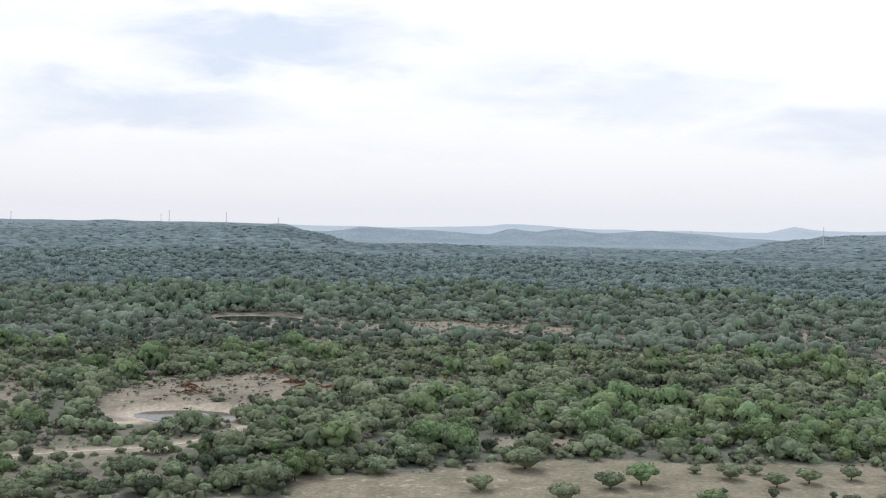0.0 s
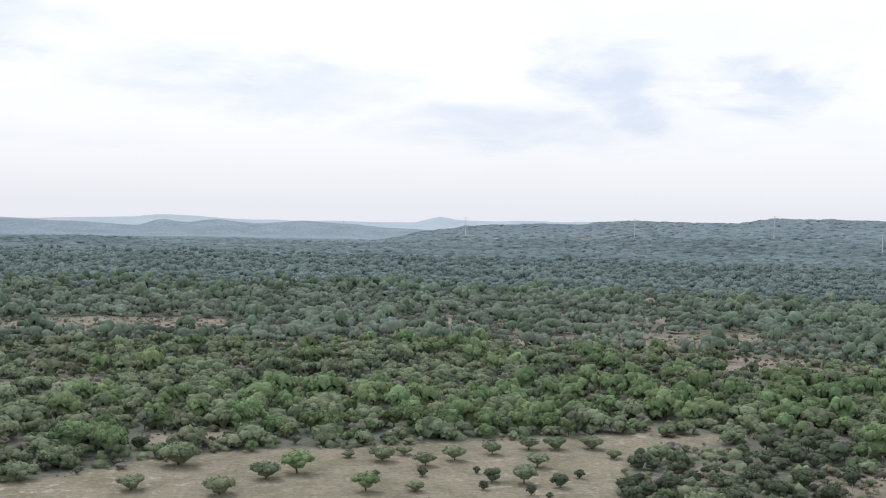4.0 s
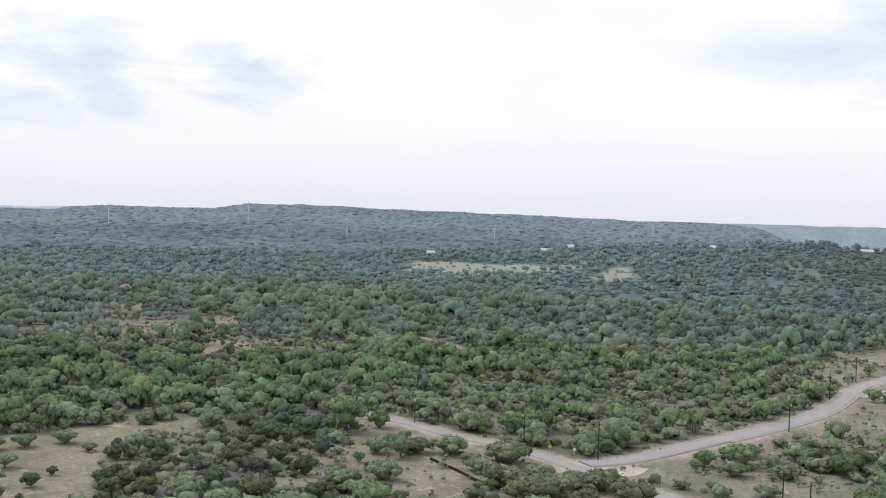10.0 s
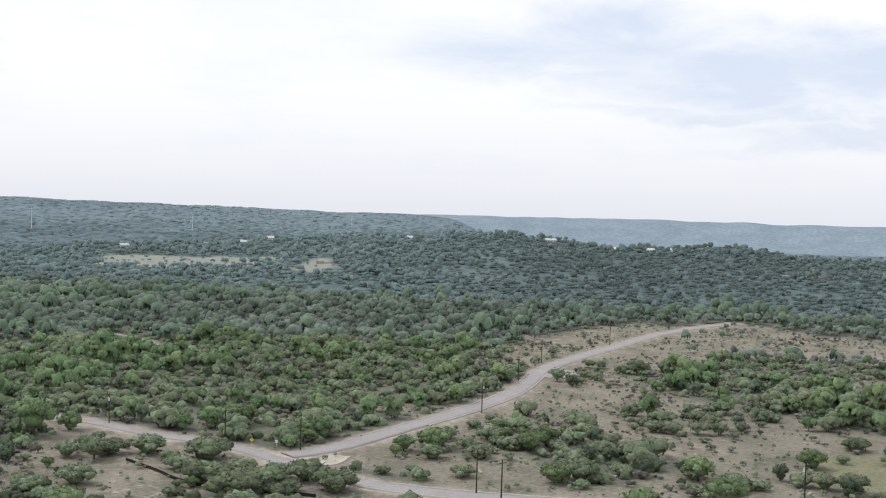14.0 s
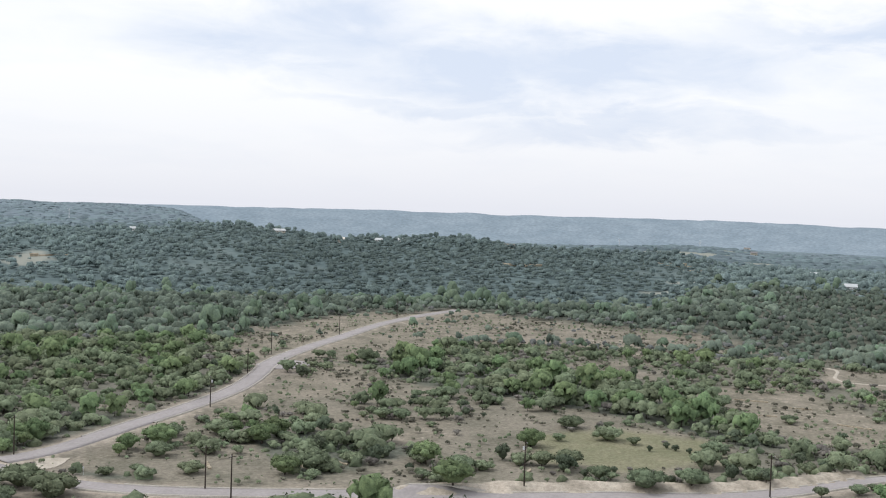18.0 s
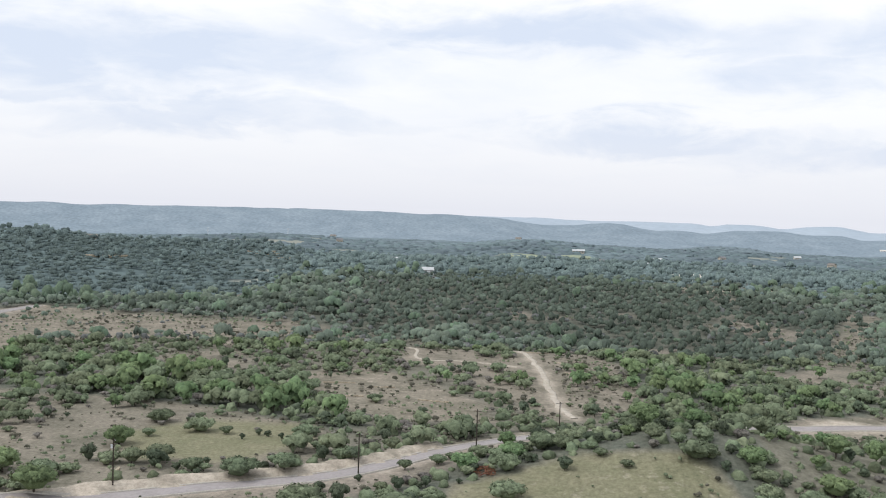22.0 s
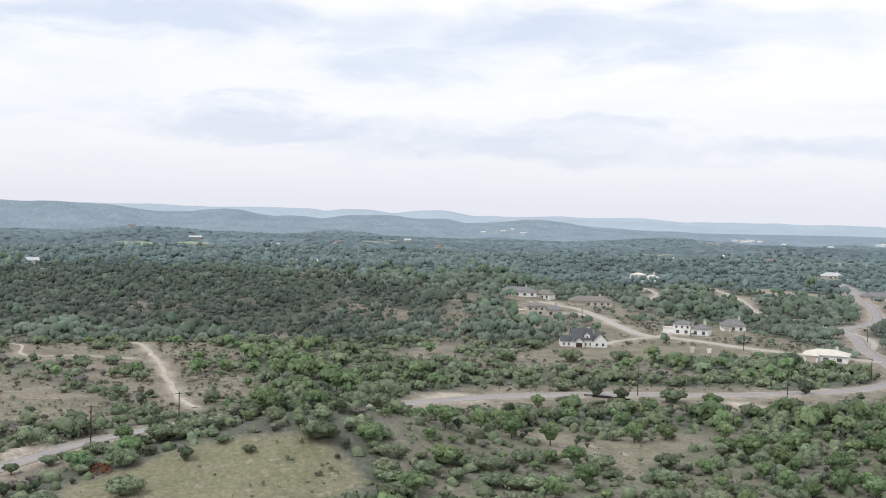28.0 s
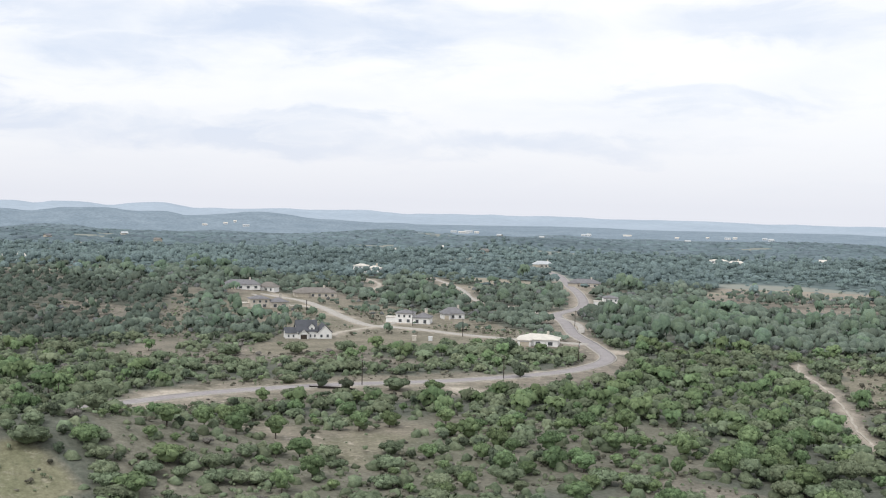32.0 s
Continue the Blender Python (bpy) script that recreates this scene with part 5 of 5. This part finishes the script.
def gable_wall(bm, x0, x1, y0, y1, z0, z1, rise, axis="x"):
    """A wall block whose ends run up under the pitched roof."""
    if axis == "x":
        c = (y0 + y1) / 2
        sect = [(y0, z0), (y1, z0), (y1, z1), (c, z1 + rise - 0.02), (y0, z1)]
        ends = [[bm.verts.new((xx, p, q)) for p, q in sect] for xx in (x0, x1)]
    else:
        c = (x0 + x1) / 2
        sect = [(x0, z0), (x1, z0), (x1, z1), (c, z1 + rise - 0.02), (x0, z1)]
        ends = [[bm.verts.new((p, yy, q)) for p, q in sect] for yy in (y0, y1)]
    for i in range(5):
        j = (i + 1) % 5
        bm.faces.new((ends[0][i], ends[0][j], ends[1][j], ends[1][i]))
    for e in ends:
        bm.faces.new(e)
    bmesh.ops.recalc_face_normals(bm, faces=bm.faces)
    return bm


def hip(bm, x0, x1, y0, y1, z, rise, over=0.6, thick=0.25):
    x0, x1, y0, y1 = x0 - over, x1 + over, y0 - over, y1 + over
    d = min(x1 - x0, y1 - y0) / 2
    low = [bm.verts.new(p) for p in ((x0, y0, z - thick), (x1, y0, z - thick), (x1, y1, z - thick), (x0, y1, z - thick))]
    eav = [bm.verts.new((v.co.x, v.co.y, z)) for v in low]
    if x1 - x0 >= y1 - y0:
        a, b = bm.verts.new((x0 + d, (y0 + y1) / 2, z + rise)), bm.verts.new((x1 - d + 0.01, (y0 + y1) / 2, z + rise))
        faces = ((eav[0], eav[1], b, a), (eav[2], eav[3], a, b), (eav[1], eav[2], b), (eav[3], eav[0], a))
    else:
        a, b = bm.verts.new(((x0 + x1) / 2, y0 + d, z + rise)), bm.verts.new(((x0 + x1) / 2, y1 - d + 0.01, z + rise))
        faces = ((eav[0], eav[1], a), (eav[1], eav[2], b, a), (eav[2], eav[3], b), (eav[3], eav[0], a, b))
    for f in faces:
        bm.faces.new(f)
    bm.faces.new(low[::-1])
    for i in range(4):
        j = (i + 1) % 4
        bm.faces.new((low[i], low[j], eav[j], eav[i]))
    return bm


def stand(name, x, y, face, label, category="house", group=""):
    """The base of a house at x, y; its front (-y side) turned to look towards the hovering eye, plus face degrees."""
    ob = new(name)
    ob.matrix_world = Matrix.Translation((x, y, ground_z(x, y) - 0.1)) @ Matrix.Rotation(math.atan2(-x, y) + radians(face), 4, "Z")
    return tagged(ob, label, category, group)


def farmhouse(x, y, face):
    """White two-storey house with dark gabled roofs."""
    h = stand("house", x, y, face, "white two-storey modern farmhouse with charcoal metal gable roofs")
    part("wall", gable_wall(bmesh.new(), -6, 5, -4, 6, -0.5, 4.0, 5.6), M["white"], h)
    part("wall", gable_wall(bmesh.new(), 5, 13, -5, 6, -0.5, 3.4, 4.2, "y"), M["white"], h)
    part("wall", gable_wall(bmesh.new(), -12, -6, -3.5, 5, -0.5, 3.2, 2.4), M["white"], h)
    part("wall", gable_wall(bmesh.new(), -5, 0, -6.5, -4, -0.5, 3.0, 2.4, "y"), M["white"], h)
    part("roof", gable(bmesh.new(), -6, 5, -4, 6, 4.0, 5.6), M["dark_roof"], h, "charcoal standing-seam roof")
    part("roof", gable(bmesh.new(), 5.4, 13, -5, 6, 3.4, 4.2, axis="y"), M["dark_roof"], h, "charcoal standing-seam roof")
    part("roof", gable(bmesh.new(), -12, -6.3, -3.5, 5, 3.2, 2.4), M["dark_roof"], h, "charcoal standing-seam roof")
    part("roof", gable(bmesh.new(), -5, 0, -6.5, -4, 3.0, 2.4, axis="y"), M["dark_roof"], h, "charcoal porch gable")
    # flat slab on the wall: the porch's shade as colour, no recess is modelled
    part("porch_opening", boxed(-4.2, -0.8, -6.56, -6.5, -0.4, 2.6), M["porch_shade"], h, "flat dark panel standing in for a shaded porch recess")
    h.scale = (0.92, 0.92, 0.92)
    dormer = part("dormer", gable_wall(bmesh.new(), 0.6, 3.8, -3.6, 0, 4.2, 6.4, 1.8, "y"), M["white"], h, "white gabled dormer")
    part("dormer_roof", gable(bmesh.new(), 0.6, 3.8, -3.6, 0.6, 6.4, 1.8, 0.35, 0.18, "y"), M["dark_roof"], dormer)
    windows_on(h, -1, 1.0, 3.4, -3.6, 4.6, 6.1, 1, M["glass"])
    windows_on(h, -1, 0.3, 5, -4, 0.8, 2.4, 2, M["glass"])
    windows_on(h, -1, 5.6, 12.4, -5, 0.8, 2.4, 2, M["glass"])
    windows_on(h, -1, -11.6, -6.4, -3.5, 0.8, 2.3, 2, M["glass"])
    part("chimney", boxed(3.2, 4.3, 1.6, 2.7, 6, 10.2), M["stone_wall"], h)
    return h


def flat_house(x, y, face, w, label, wall="white", roof="dark_roof", tower=True):
    """Low modern house of several blocks with shallow roofs."""
    h = stand("house", x, y, face, label)
    part("wall", boxed(-w / 2, 0, -4.5, 4.5, -0.5, 5.6), M[wall], h)
    part("wall", boxed(0, w / 2, -6, 4, -0.5, 3.6), M[wall], h)
    part("wall", boxed(-w / 2 - 6, -w / 2, -3, 3.5, -0.5, 3.0), M[wall], h)
    part("roof", hip(bmesh.new(), -w / 2, 0, -4.5, 4.5, 5.85, 1.7), M[roof], h)
    part("roof", hip(bmesh.new(), 0.7, w / 2, -6, 4, 3.85, 2.4), M[roof], h)
    part("roof", boxed(-w / 2 - 6.3, -w / 2 - 0.62, -3.3, 3.8, 3.0, 3.25), M["white_roof"], h)
    if tower:
        t = part("chimney", boxed(w * 0.3, w * 0.3 + 1.5, 0.2, 1.6, 3.5, 8.2), M["stone_wall"], h)
        part("chimney_cap", boxed(w * 0.3 - 0.15, w * 0.3 + 1.65, 0.05, 1.75, 8.2, 8.45), M["concrete"], t)
    windows_on(h, -1, -w / 2 + 0.3, -0.3, -4.5, 3.3, 4.9, 3, M["glass"])
    windows_on(h, -1, -w / 2 + 0.3, -0.3, -4.5, 0.5, 2.4, 2, M["glass"])
    windows_on(h, -1, 0.5, w / 2 - 0.5, -6, 0.4, 2.6, 2, M["glass"])
    return h


def ranch_house(x, y, face, w, d, label, wall="stone_wall", roof="brown_roof", chimney=True, storey=3.2, rise=3.3):
    """Long low house under hipped roofs."""
    h = stand("house", x, y, face, label)
    part("wall", boxed(-w / 2, w / 2, -d / 2, d / 2, -0.5, storey), M[wall], h)
    part("wall", boxed(-w / 2 + 1, -w / 2 + 1 + w * 0.3, -d / 2 - 3.5, -d / 2, -0.5, storey - 0.15), M[wall], h)
    part("roof", hip(bmesh.new(), -w / 2, w / 2, -d / 2, d / 2, storey + 0.2, rise), M[roof], h)
    part("roof", hip(bmesh.new(), -w / 2 + 1, -w / 2 + 1 + w * 0.3, -d / 2 - 3.5, -d / 2 - 0.7, storey + 0.05, rise * 0.62), M[roof], h)
    if chimney:
        part("chimney", boxed(w * 0.2, w * 0.2 + 1.2, -0.6, 0.6, storey, storey + rise + 1.6), M["stone_wall"], h)
    windows_on(h, -1, -w / 2 + w * 0.36, w / 2 - 0.6, -d / 2, 0.5, 2.4, max(2, int(w / 7)), M["glass"])
    part("garage_door", boxed(-w / 2 + 1.8, -w / 2 + 0.2 + w * 0.3, -d / 2 - 3.56, -d / 2 - 3.5, -0.3, 2.3), M["tan_wall"], h, "tan garage door")
    return h


def far_house(x, y, face, w, label, wall="white", roof="tin_roof", tall=4.0, two=False):
    h = stand("house", x, y, face, label)
    part("wall", gable_wall(bmesh.new(), -w / 2, w / 2, -4, 4, -1.0, tall, 2.4), M[wall], h)
    part("roof", gable(bmesh.new(), -w / 2, w / 2, -4, 4, tall, 2.4, 0.8), M[roof], h)
    if two:
        part("wall", boxed(-w * 0.25, w * 0.35, -6.5, -4, -1.0, tall * 0.62), M[wall], h)
        part("roof", boxed(-w * 0.25 - 0.5, w * 0.35 + 0.5, -7, -3.95, tall * 0.62, tall * 0.62 + 0.25), M[roof], h)
    windows_on(h, -1, -w / 2 + 0.5, w / 2 - 0.5, -4, 1.0 if not two else tall * 0.68, min(tall - 0.5, (2.6 if not two else tall - 0.3)), max(2, int(w / 4.5)), M["glass"])
    return h


farmhouse(480, -291, 8)
flat_house(512, -382, -10, 20, "white flat-roofed modern house with a limestone chimney tower", "white", "slate_roof")
ranch_house(522, -418, 5, 14, 9, "small white stucco house with a grey hipped roof", "white", "slate_roof")
ranch_house(405, -380, -6, 20, 12, "wide cream-roofed house with a white stucco wall", "white", "white_roof", True, 3.2, 2.2)
flat_house(620, -347, 12, 24, "sprawling cream stone house with low grey roofs", "stone_wall", "slate_roof", True)
ranch_house(718, -380, 4, 26, 11, "white house with gabled dark shingle roofs", "white", "slate_roof")
ranch_house(714, -400, -30, 13, 8, "white detached garage under a low brown roof", "white", "brown_roof", False)
ranch_house(683, -420, 6, 30, 13, "long stone ranch house with a brown shingle roof", "stone_wall", "brown_roof")
flat_house(536, -577, 10, 20, "white house with dark metal roofs among oaks", "white", "slate_roof", False)
ranch_house(668, -678, -8, 26, 12, "stone house with a grey roof above the road", "stone_wall", "slate_roof")
ranch_house(890, -838, 0, 22, 11, "small stone house at the top of the road", "stone_wall", "tin_roof")
flat_house(880, -600, -15, 26, "white stucco villa with low roofs on a wooded rise", "white", "white_roof", True)
flat_house(866, -1128, 5, 42, "large white hilltop villa with several wings", "white", "white_roof", True)
# houses along the wooded plateau
for az, r_, w_, turn_, wall_, roof_, tall_, two_, text in (
        (43.6, 1445, 20, 30, "white", "tin_roof", 5.5, False, "pale gambrel barn on the ridge"),
        (47.7, 1440, 15, 0, "white", "tin_roof", 3.0, False, "low pale shed on the ridge"),
        (49.6, 1450, 25, -5, "stone_wall", "tin_roof", 5.0, True, "pale long house with a tin roof on the ridge"),
        (50.8, 1455, 13, 10, "white", "tin_roof", 7.0, False, "tall pale house with a tin roof"),
        (57.9, 1455, 11, 0, "white", "tin_roof", 4.0, False, "small white cottage on the hilltop"),
        (65.1, 1440, 26, 25, "tan_wall", "tin_roof", 5.0, True, "stone house with a pale tin roof at the wood's edge"),
        (68.2, 1440, 21, 0, "stone_wall", "white_roof", 6.5, True, "two-storey stone house with balconies above the trees"),
        (70.2, 1450, 16, -8, "white", "tin_roof", 3.6, False, "low white house hidden in trees"),
        (71.3, 1455, 9, 0, "white", "tin_roof", 3.6, False, "small white shed in the woods"),
        (76.9, 1440, 22, 14, "stone_wall", "brown_roof", 4.2, True, "grey-roofed house on the ledge above the draw"),
        (92.0, 1300, 17, -6, "white", "tin_roof", 4.0, False, "white house with a tin roof in the far woods"),
        (93.7, 1010, 18, 10, "white", "tin_roof", 5.0, True, "pale two-storey house half hidden by oaks"),
        (106.3, 1040, 11, 0, "white", "white_roof", 4.0, False, "small white house in the woods"),
        (107.3, 1055, 12, 20, "white", "white_roof", 5.0, False, "white house on the slope"),
        (104.9, 1400, 14, 5, "white", "tin_roof", 4.0, False, "white farmhouse far off in the woods"),
        (105.4, 1640, 20, 0, "white", "tin_roof", 4.0, False, "long white barn beyond the woods"),
        (110.9, 1130, 11, 0, "white", "tin_roof", 4.5, False, "white cottage in the woods"),
        (101.4, 1760, 34, 0, "tan_wall", "tin_roof", 4.0, False, "long tin-roofed barn beside the green field"),
        (152.0, 1600, 16, 0, "white", "white_roof", 4.5, False, "white far-off house on the plain"),
        (147.0, 1500, 15, 0, "white", "white_roof", 4.5, False, "pale far-off house among trees"),
        (125.5, 1500, 18, 0, "white", "white_roof", 4.5, False, "pale house on the far rise"),
        (128.0, 1560, 14, 0, "white", "white_roof", 4.5, False, "white house on the far rise")):
    far_house(*polar(az, r_), turn_, w_ * 0.55, text, wall_, roof_, tall_ * 0.85, two_)
# specks of roofs over the far plain
_f = np.random.default_rng(23)
for i in range(12):
    far_house(*polar(_f.uniform(88, 150), _f.uniform(1250, 2500)), _f.uniform(-40, 40), _f.uniform(8, 12), "pale-roofed building among the trees of the far plain", ("tan_wall", "stone_wall")[i % 2], ("tin_roof", "slate_roof", "brown_roof")[i % 3], _f.uniform(4.4, 5.4), False)


# long pale sheds and roofs of the town on the low plain
for i in range(20):
    far_house(*polar(_f.choice((117.3, 128.4, 136.7, 140.6, 144)) + _f.uniform(-1.6, 1.6), _f.uniform(3200, 3300)), _f.uniform(-15, 15), _f.uniform(8, 24), "long pale-roofed shed on the low plain below the ridges", "white", ("tin_roof", "white_roof")[i % 2], _f.uniform(2.4, 3.4), False)


# ---- poles and towers ----
def utility_pole(x, y, tall=9.6, arms=1, heading=0.0, transformer=False):
    p = new("utility_pole")
    p.matrix_world = Matrix.Translation((x, y, ground_z(x, y))) @ Matrix.Rotation(heading, 4, "Z")
    tagged(p, "dark creosoted wooden utility pole beside the road", "utility pole", "utility poles along the roads")
    part("shaft", tube(bmesh.new(), (0, 0, -0.6), (0, 0, tall), 0.2, 0.14, 8), M["pole_wood"], p)
    for i in range(arms):
        arm = part("crossarm", boxed(-1.2, 1.2, 0.16, 0.28, tall - 0.7 - i * 1.1, tall - 0.55 - i * 1.1), M["pole_wood"], p)
        for k in (-1.05, 0.45, 1.05):
            part("insulator", tube(bmesh.new(), (k, 0.22, tall - 0.55 - i * 1.1), (k, 0.22, tall - 0.3 - i * 1.1), 0.07, 0.05, 6), M["porcelain"], arm)
    if transformer:
        part("transformer", tube(bmesh.new(), (0, -0.42, tall - 2.4), (0, -0.42, tall - 1.5), 0.26, 0.26, 8), M["steel"], p, "grey transformer can")
    return p


for i, (px, py) in enumerate(((251, 192), (337, 180), (407, 201), (465, 218), (551, 219), (657, 223), (240, 129), (234, 119), (243, 213), (271, 57), (285, -2), (317, -36), (338, -64),
                              (245, 262), (352, -122), (347, -235), (331, -292), (349, -352), (405, -428), (455, -455), (500, -372), (570, -345), (448, -366))):
    utility_pole(px, py, 10.8 if i < 13 else 9.6, 1, 0.4 * i, i % 4 == 1)


def transmission_tower(az, dist, tall, mat="steel"):
    x, y = polar(az, dist)
    t = new("transmission_tower")
    t.matrix_world = Matrix.Translation((x, y, ground_z(x, y))) @ Matrix.Rotation(-radians(az), 4, "Z")
    tagged(t, "tall pale steel transmission pole over the distant woods", "transmission tower", "power line across the valley")
    part("shaft", tube(bmesh.new(), (0, 0, -1), (0, 0, tall), 0.9, 0.4, 8), M[mat], t)
    for z in (0.78, 0.88, 0.98):
        part("arm", tube(bmesh.new(), (-3.2, 0, tall * z), (3.2, 0, tall * z), 0.18, 0.18, 5), M[mat], t)


for az, dist, tall in ((12.6, 2420, 50), (18.9, 2360, 42), (27.5, 2290, 40), (34.3, 2280, 46), (39.3, 2090, 41), (46.9, 2110, 28), (54.9, 2270, 20), (2.2, 2600, 20), (82.5, 2500, 30), (86.5, 2500, 30), (-13.8, 2960, 30), (-11.0, 2960, 28), (-21.2, 2960, 22), (-14.2, 2960, 20), (-8.4, 2960, 16)):
    transmission_tower(az, dist, tall)


# ---- small things ----
def fence(name, line, post_gap, tall, label, mat_post, fabric=None):
    f = tagged(new(name), label, "fence")
    pts = spline(line, post_gap)
    for (x0, y0) in pts:
        part("post", boxed(x0 - 0.07, x0 + 0.07, y0 - 0.07, y0 + 0.07, ground_z(x0, y0) - 0.3, ground_z(x0, y0) + tall), mat_post, f)
    for (x0, y0), (x1, y1) in zip(pts[:-1], pts[1:]):
        z0, z1 = ground_z(x0, y0), ground_z(x1, y1)
        bm = bmesh.new()
        if fabric:
            v = [bm.verts.new(p) for p in ((x0, y0, z0 - 0.1), (x1, y1, z1 - 0.1), (x1, y1, z1 + tall * 0.92), (x0, y0, z0 + tall * 0.92))]
            w = [bm.verts.new((q.co.x + 0.05, q.co.y + 0.05, q.co.z)) for q in v]
            for a in ((0, 1, 2, 3),):
                bm.faces.new([v[i] for i in a])
                bm.faces.new([w[i] for i in a[::-1]])
            for i in range(4):
                bm.faces.new((v[i], w[i], w[(i + 1) % 4], v[(i + 1) % 4]))
            part("panel", bm, fabric, f)
        else:
            for k in (0.35, 0.65, 0.95):
                tube(bm, (x0, y0, z0 + tall * k), (x1, y1, z1 + tall * k), 0.015, 0.015, 3)
            part("wire", bm, M["steel"], f)
    return f


fence("silt_fence", [(213, 221), (209, 206), (205, 194), (205, 180), (210, 168), (213, 158)], 3.0, 0.9, "sagging black silt fence across bare ground", M["pole_wood"], M["silt"])
fence("silt_fence", [(352, -215), (345, -222), (338, -226)], 3.0, 0.9, "black silt fence beside the graded verge", M["pole_wood"], M["silt"])
fence("wire_fence", [(222, 276), (212, 265), (196, 247), (180, 228), (164, 208)], 5.0, 1.2, "wire ranch fence on thin posts along a cleared line", M["pole_wood"])


def sign(x, y, mat, label, size=0.7, tall=2.4, round_=False):
    s = new("road_sign")
    s.matrix_world = Matrix.Translation((x, y, ground_z(x, y))) @ Matrix.Rotation(math.atan2(-x, y), 4, "Z")
    tagged(s, label, "sign")
    part("post", boxed(-0.04, 0.04, -0.04, 0.04, -0.3, tall), M["steel"], s)
    bm = boxed(-size / 2, size / 2, -0.08, -0.05, tall - size, tall)
    bmesh.ops.rotate(bm, verts=bm.verts, cent=(0, 0, tall - size / 2), matrix=Matrix.Rotation(radians(45 if round_ else 0), 3, "Y"))
    part("sign_face", bm, mat, s)


sign(246.5, 206, M["sign_yellow"], "yellow diamond warning sign on a steel post", 0.9, 2.6, True)
sign(249, 199, M["white_paint"], "small white sign on a steel post", 0.8, 2.6)
sign(240, 163, M["steel"], "bare grey sign post beside the road", 0.4, 2.2)


def cabinet(x, y, w, tall, mat, label, name="utility_box"):
    c = new(name)
    c.matrix_world = Matrix.Translation((x, y, ground_z(x, y) - 0.05)) @ Matrix.Rotation(math.atan2(-x, y), 4, "Z")
    tagged(c, label, "utility box")
    part("body", boxed(-w / 2, w / 2, -w / 2, w / 2, 0, tall, bevel=0.06), mat, c)
    part("lid", boxed(-w / 2 - 0.06, w / 2 + 0.06, -w / 2 - 0.06, w / 2 + 0.06, tall + 0.005, tall + 0.12), mat, c)


cabinet(-116, 297, 1.2, 1.6, M["white_paint"], "white box standing in dry grass")
cabinet(446, -333, 2.2, 2.6, M["stone_wall"], "cream stone gate pillar in a field", "gate_pillar")
cabinet(443, -341, 2.0, 2.0, M["white_paint"], "white tank box in a field", "tank_box")


def brush_pile(x, y, a, tall, seed):
    g = np.random.default_rng(seed)
    n = 170
    V, F = [], []
    for i in range(n):
        t, k = g.uniform(0, 6.28), g.random() ** 0.5
        p = np.array([a * k * math.cos(t), a * 0.6 * k * math.sin(t), tall * (1 - k) * g.uniform(0.3, 1.1)])
        d = g.normal(size=3) * np.array([1, 1, 0.35])
        d /= np.linalg.norm(d)
        s = np.cross(d, g.normal(size=3))
        s *= 0.16 / np.linalg.norm(s)
        q = d * g.uniform(0.5, 1.3)
        V += [p - q, p + s, p + q, p - s]
        F += [(4 * i, 4 * i + 1, 4 * i + 2), (4 * i, 4 * i + 2, 4 * i + 3)]
    ob = new("brush_pile", raw_mesh("brush_pile", np.array(V) + np.array([x, y, ground_z(x, y) + 0.3]), np.array(F), [M["dead_brush"]]))
    return tagged(ob, "rust-red heap of cut dead juniper on bare soil", "brush pile", "brush piles in the clearing")


for i, (x_, y_, a_, t_) in enumerate(((-90, 410, 6, 2.5), (-68, 466, 8, 2.2), (-50, 428, 7, 2.0), (-58, 440, 4, 1.5), (-96, 424, 4, 1.6), (-40, 430, 5, 1.4), (278, -34, 5, 1.2))):
    brush_pile(x_, y_, a_, t_, i)


def ledge(x, y, length, turn, seed, k=1.0):
    """A broken shelf of pale limestone."""
    g = np.random.default_rng(seed)
    root = tagged(new("rock_ledge"), "broken pale limestone ledge in dry grass", "rock")
    root.matrix_world = Matrix.Translation((x, y, ground_z(x, y))) @ Matrix.Rotation(turn, 4, "Z") @ Matrix.Scale(k, 4)
    s = -length / 2
    while s < length / 2:
        w = g.uniform(0.8, 2.4)
        bm = boxed(s, s + w * 0.93, -g.uniform(0.2, 0.5), g.uniform(0.2, 0.6), -0.3, g.uniform(0.2, 0.5), bevel=0.08)
        for v in bm.verts:
            v.co += Vector(g.uniform(-0.1, 0.1, 3))
        part("stone", bm, M["limestone"], root)
        s += w
    return root


for i, (x_, y_, l_, t_) in enumerate(((272, 118, 9, 0.9), (280, 110, 7, 1.0), (292, 82, 10, 0.1), (300, 96, 6, 0.3), (288, 60, 9, 0.0), (440, 5, 12, 1.5), (430, -12, 9, 1.4), (400, -30, 10, 1.2), (408, 0, 8, 1.6),
                                      (300, 40, 8, 0.5), (262, 140, 8, 0.6), (540, -90, 12, 1.2), (500, -100, 12, 1.0), (470, -95, 9, 0.8))):
    ledge(x_, y_, l_, t_, 300 + i)
# cliffs of the plateau's edge and scars on the far slopes
for i, (az, r_, l_, k_) in enumerate(((77.0, 1215, 8, 5), (77.8, 1230, 7, 5), (84.6, 1330, 9, 5), (85.4, 1320, 7, 4), (86.2, 1290, 6, 4), (54.0, 1180, 9, 4), (27.0, 1900, 9, 7), (27.8, 1880, 7, 6), (25.0, 2350, 9, 7), (33.0, 2050, 6, 6), (-14, 1500, 7, 5), (-20.5, 1050, 9, 4))):
    x_, y_ = polar(az, r_)
    ledge(x_, y_, l_, -radians(az) + 0.2, 500 + i, k_)
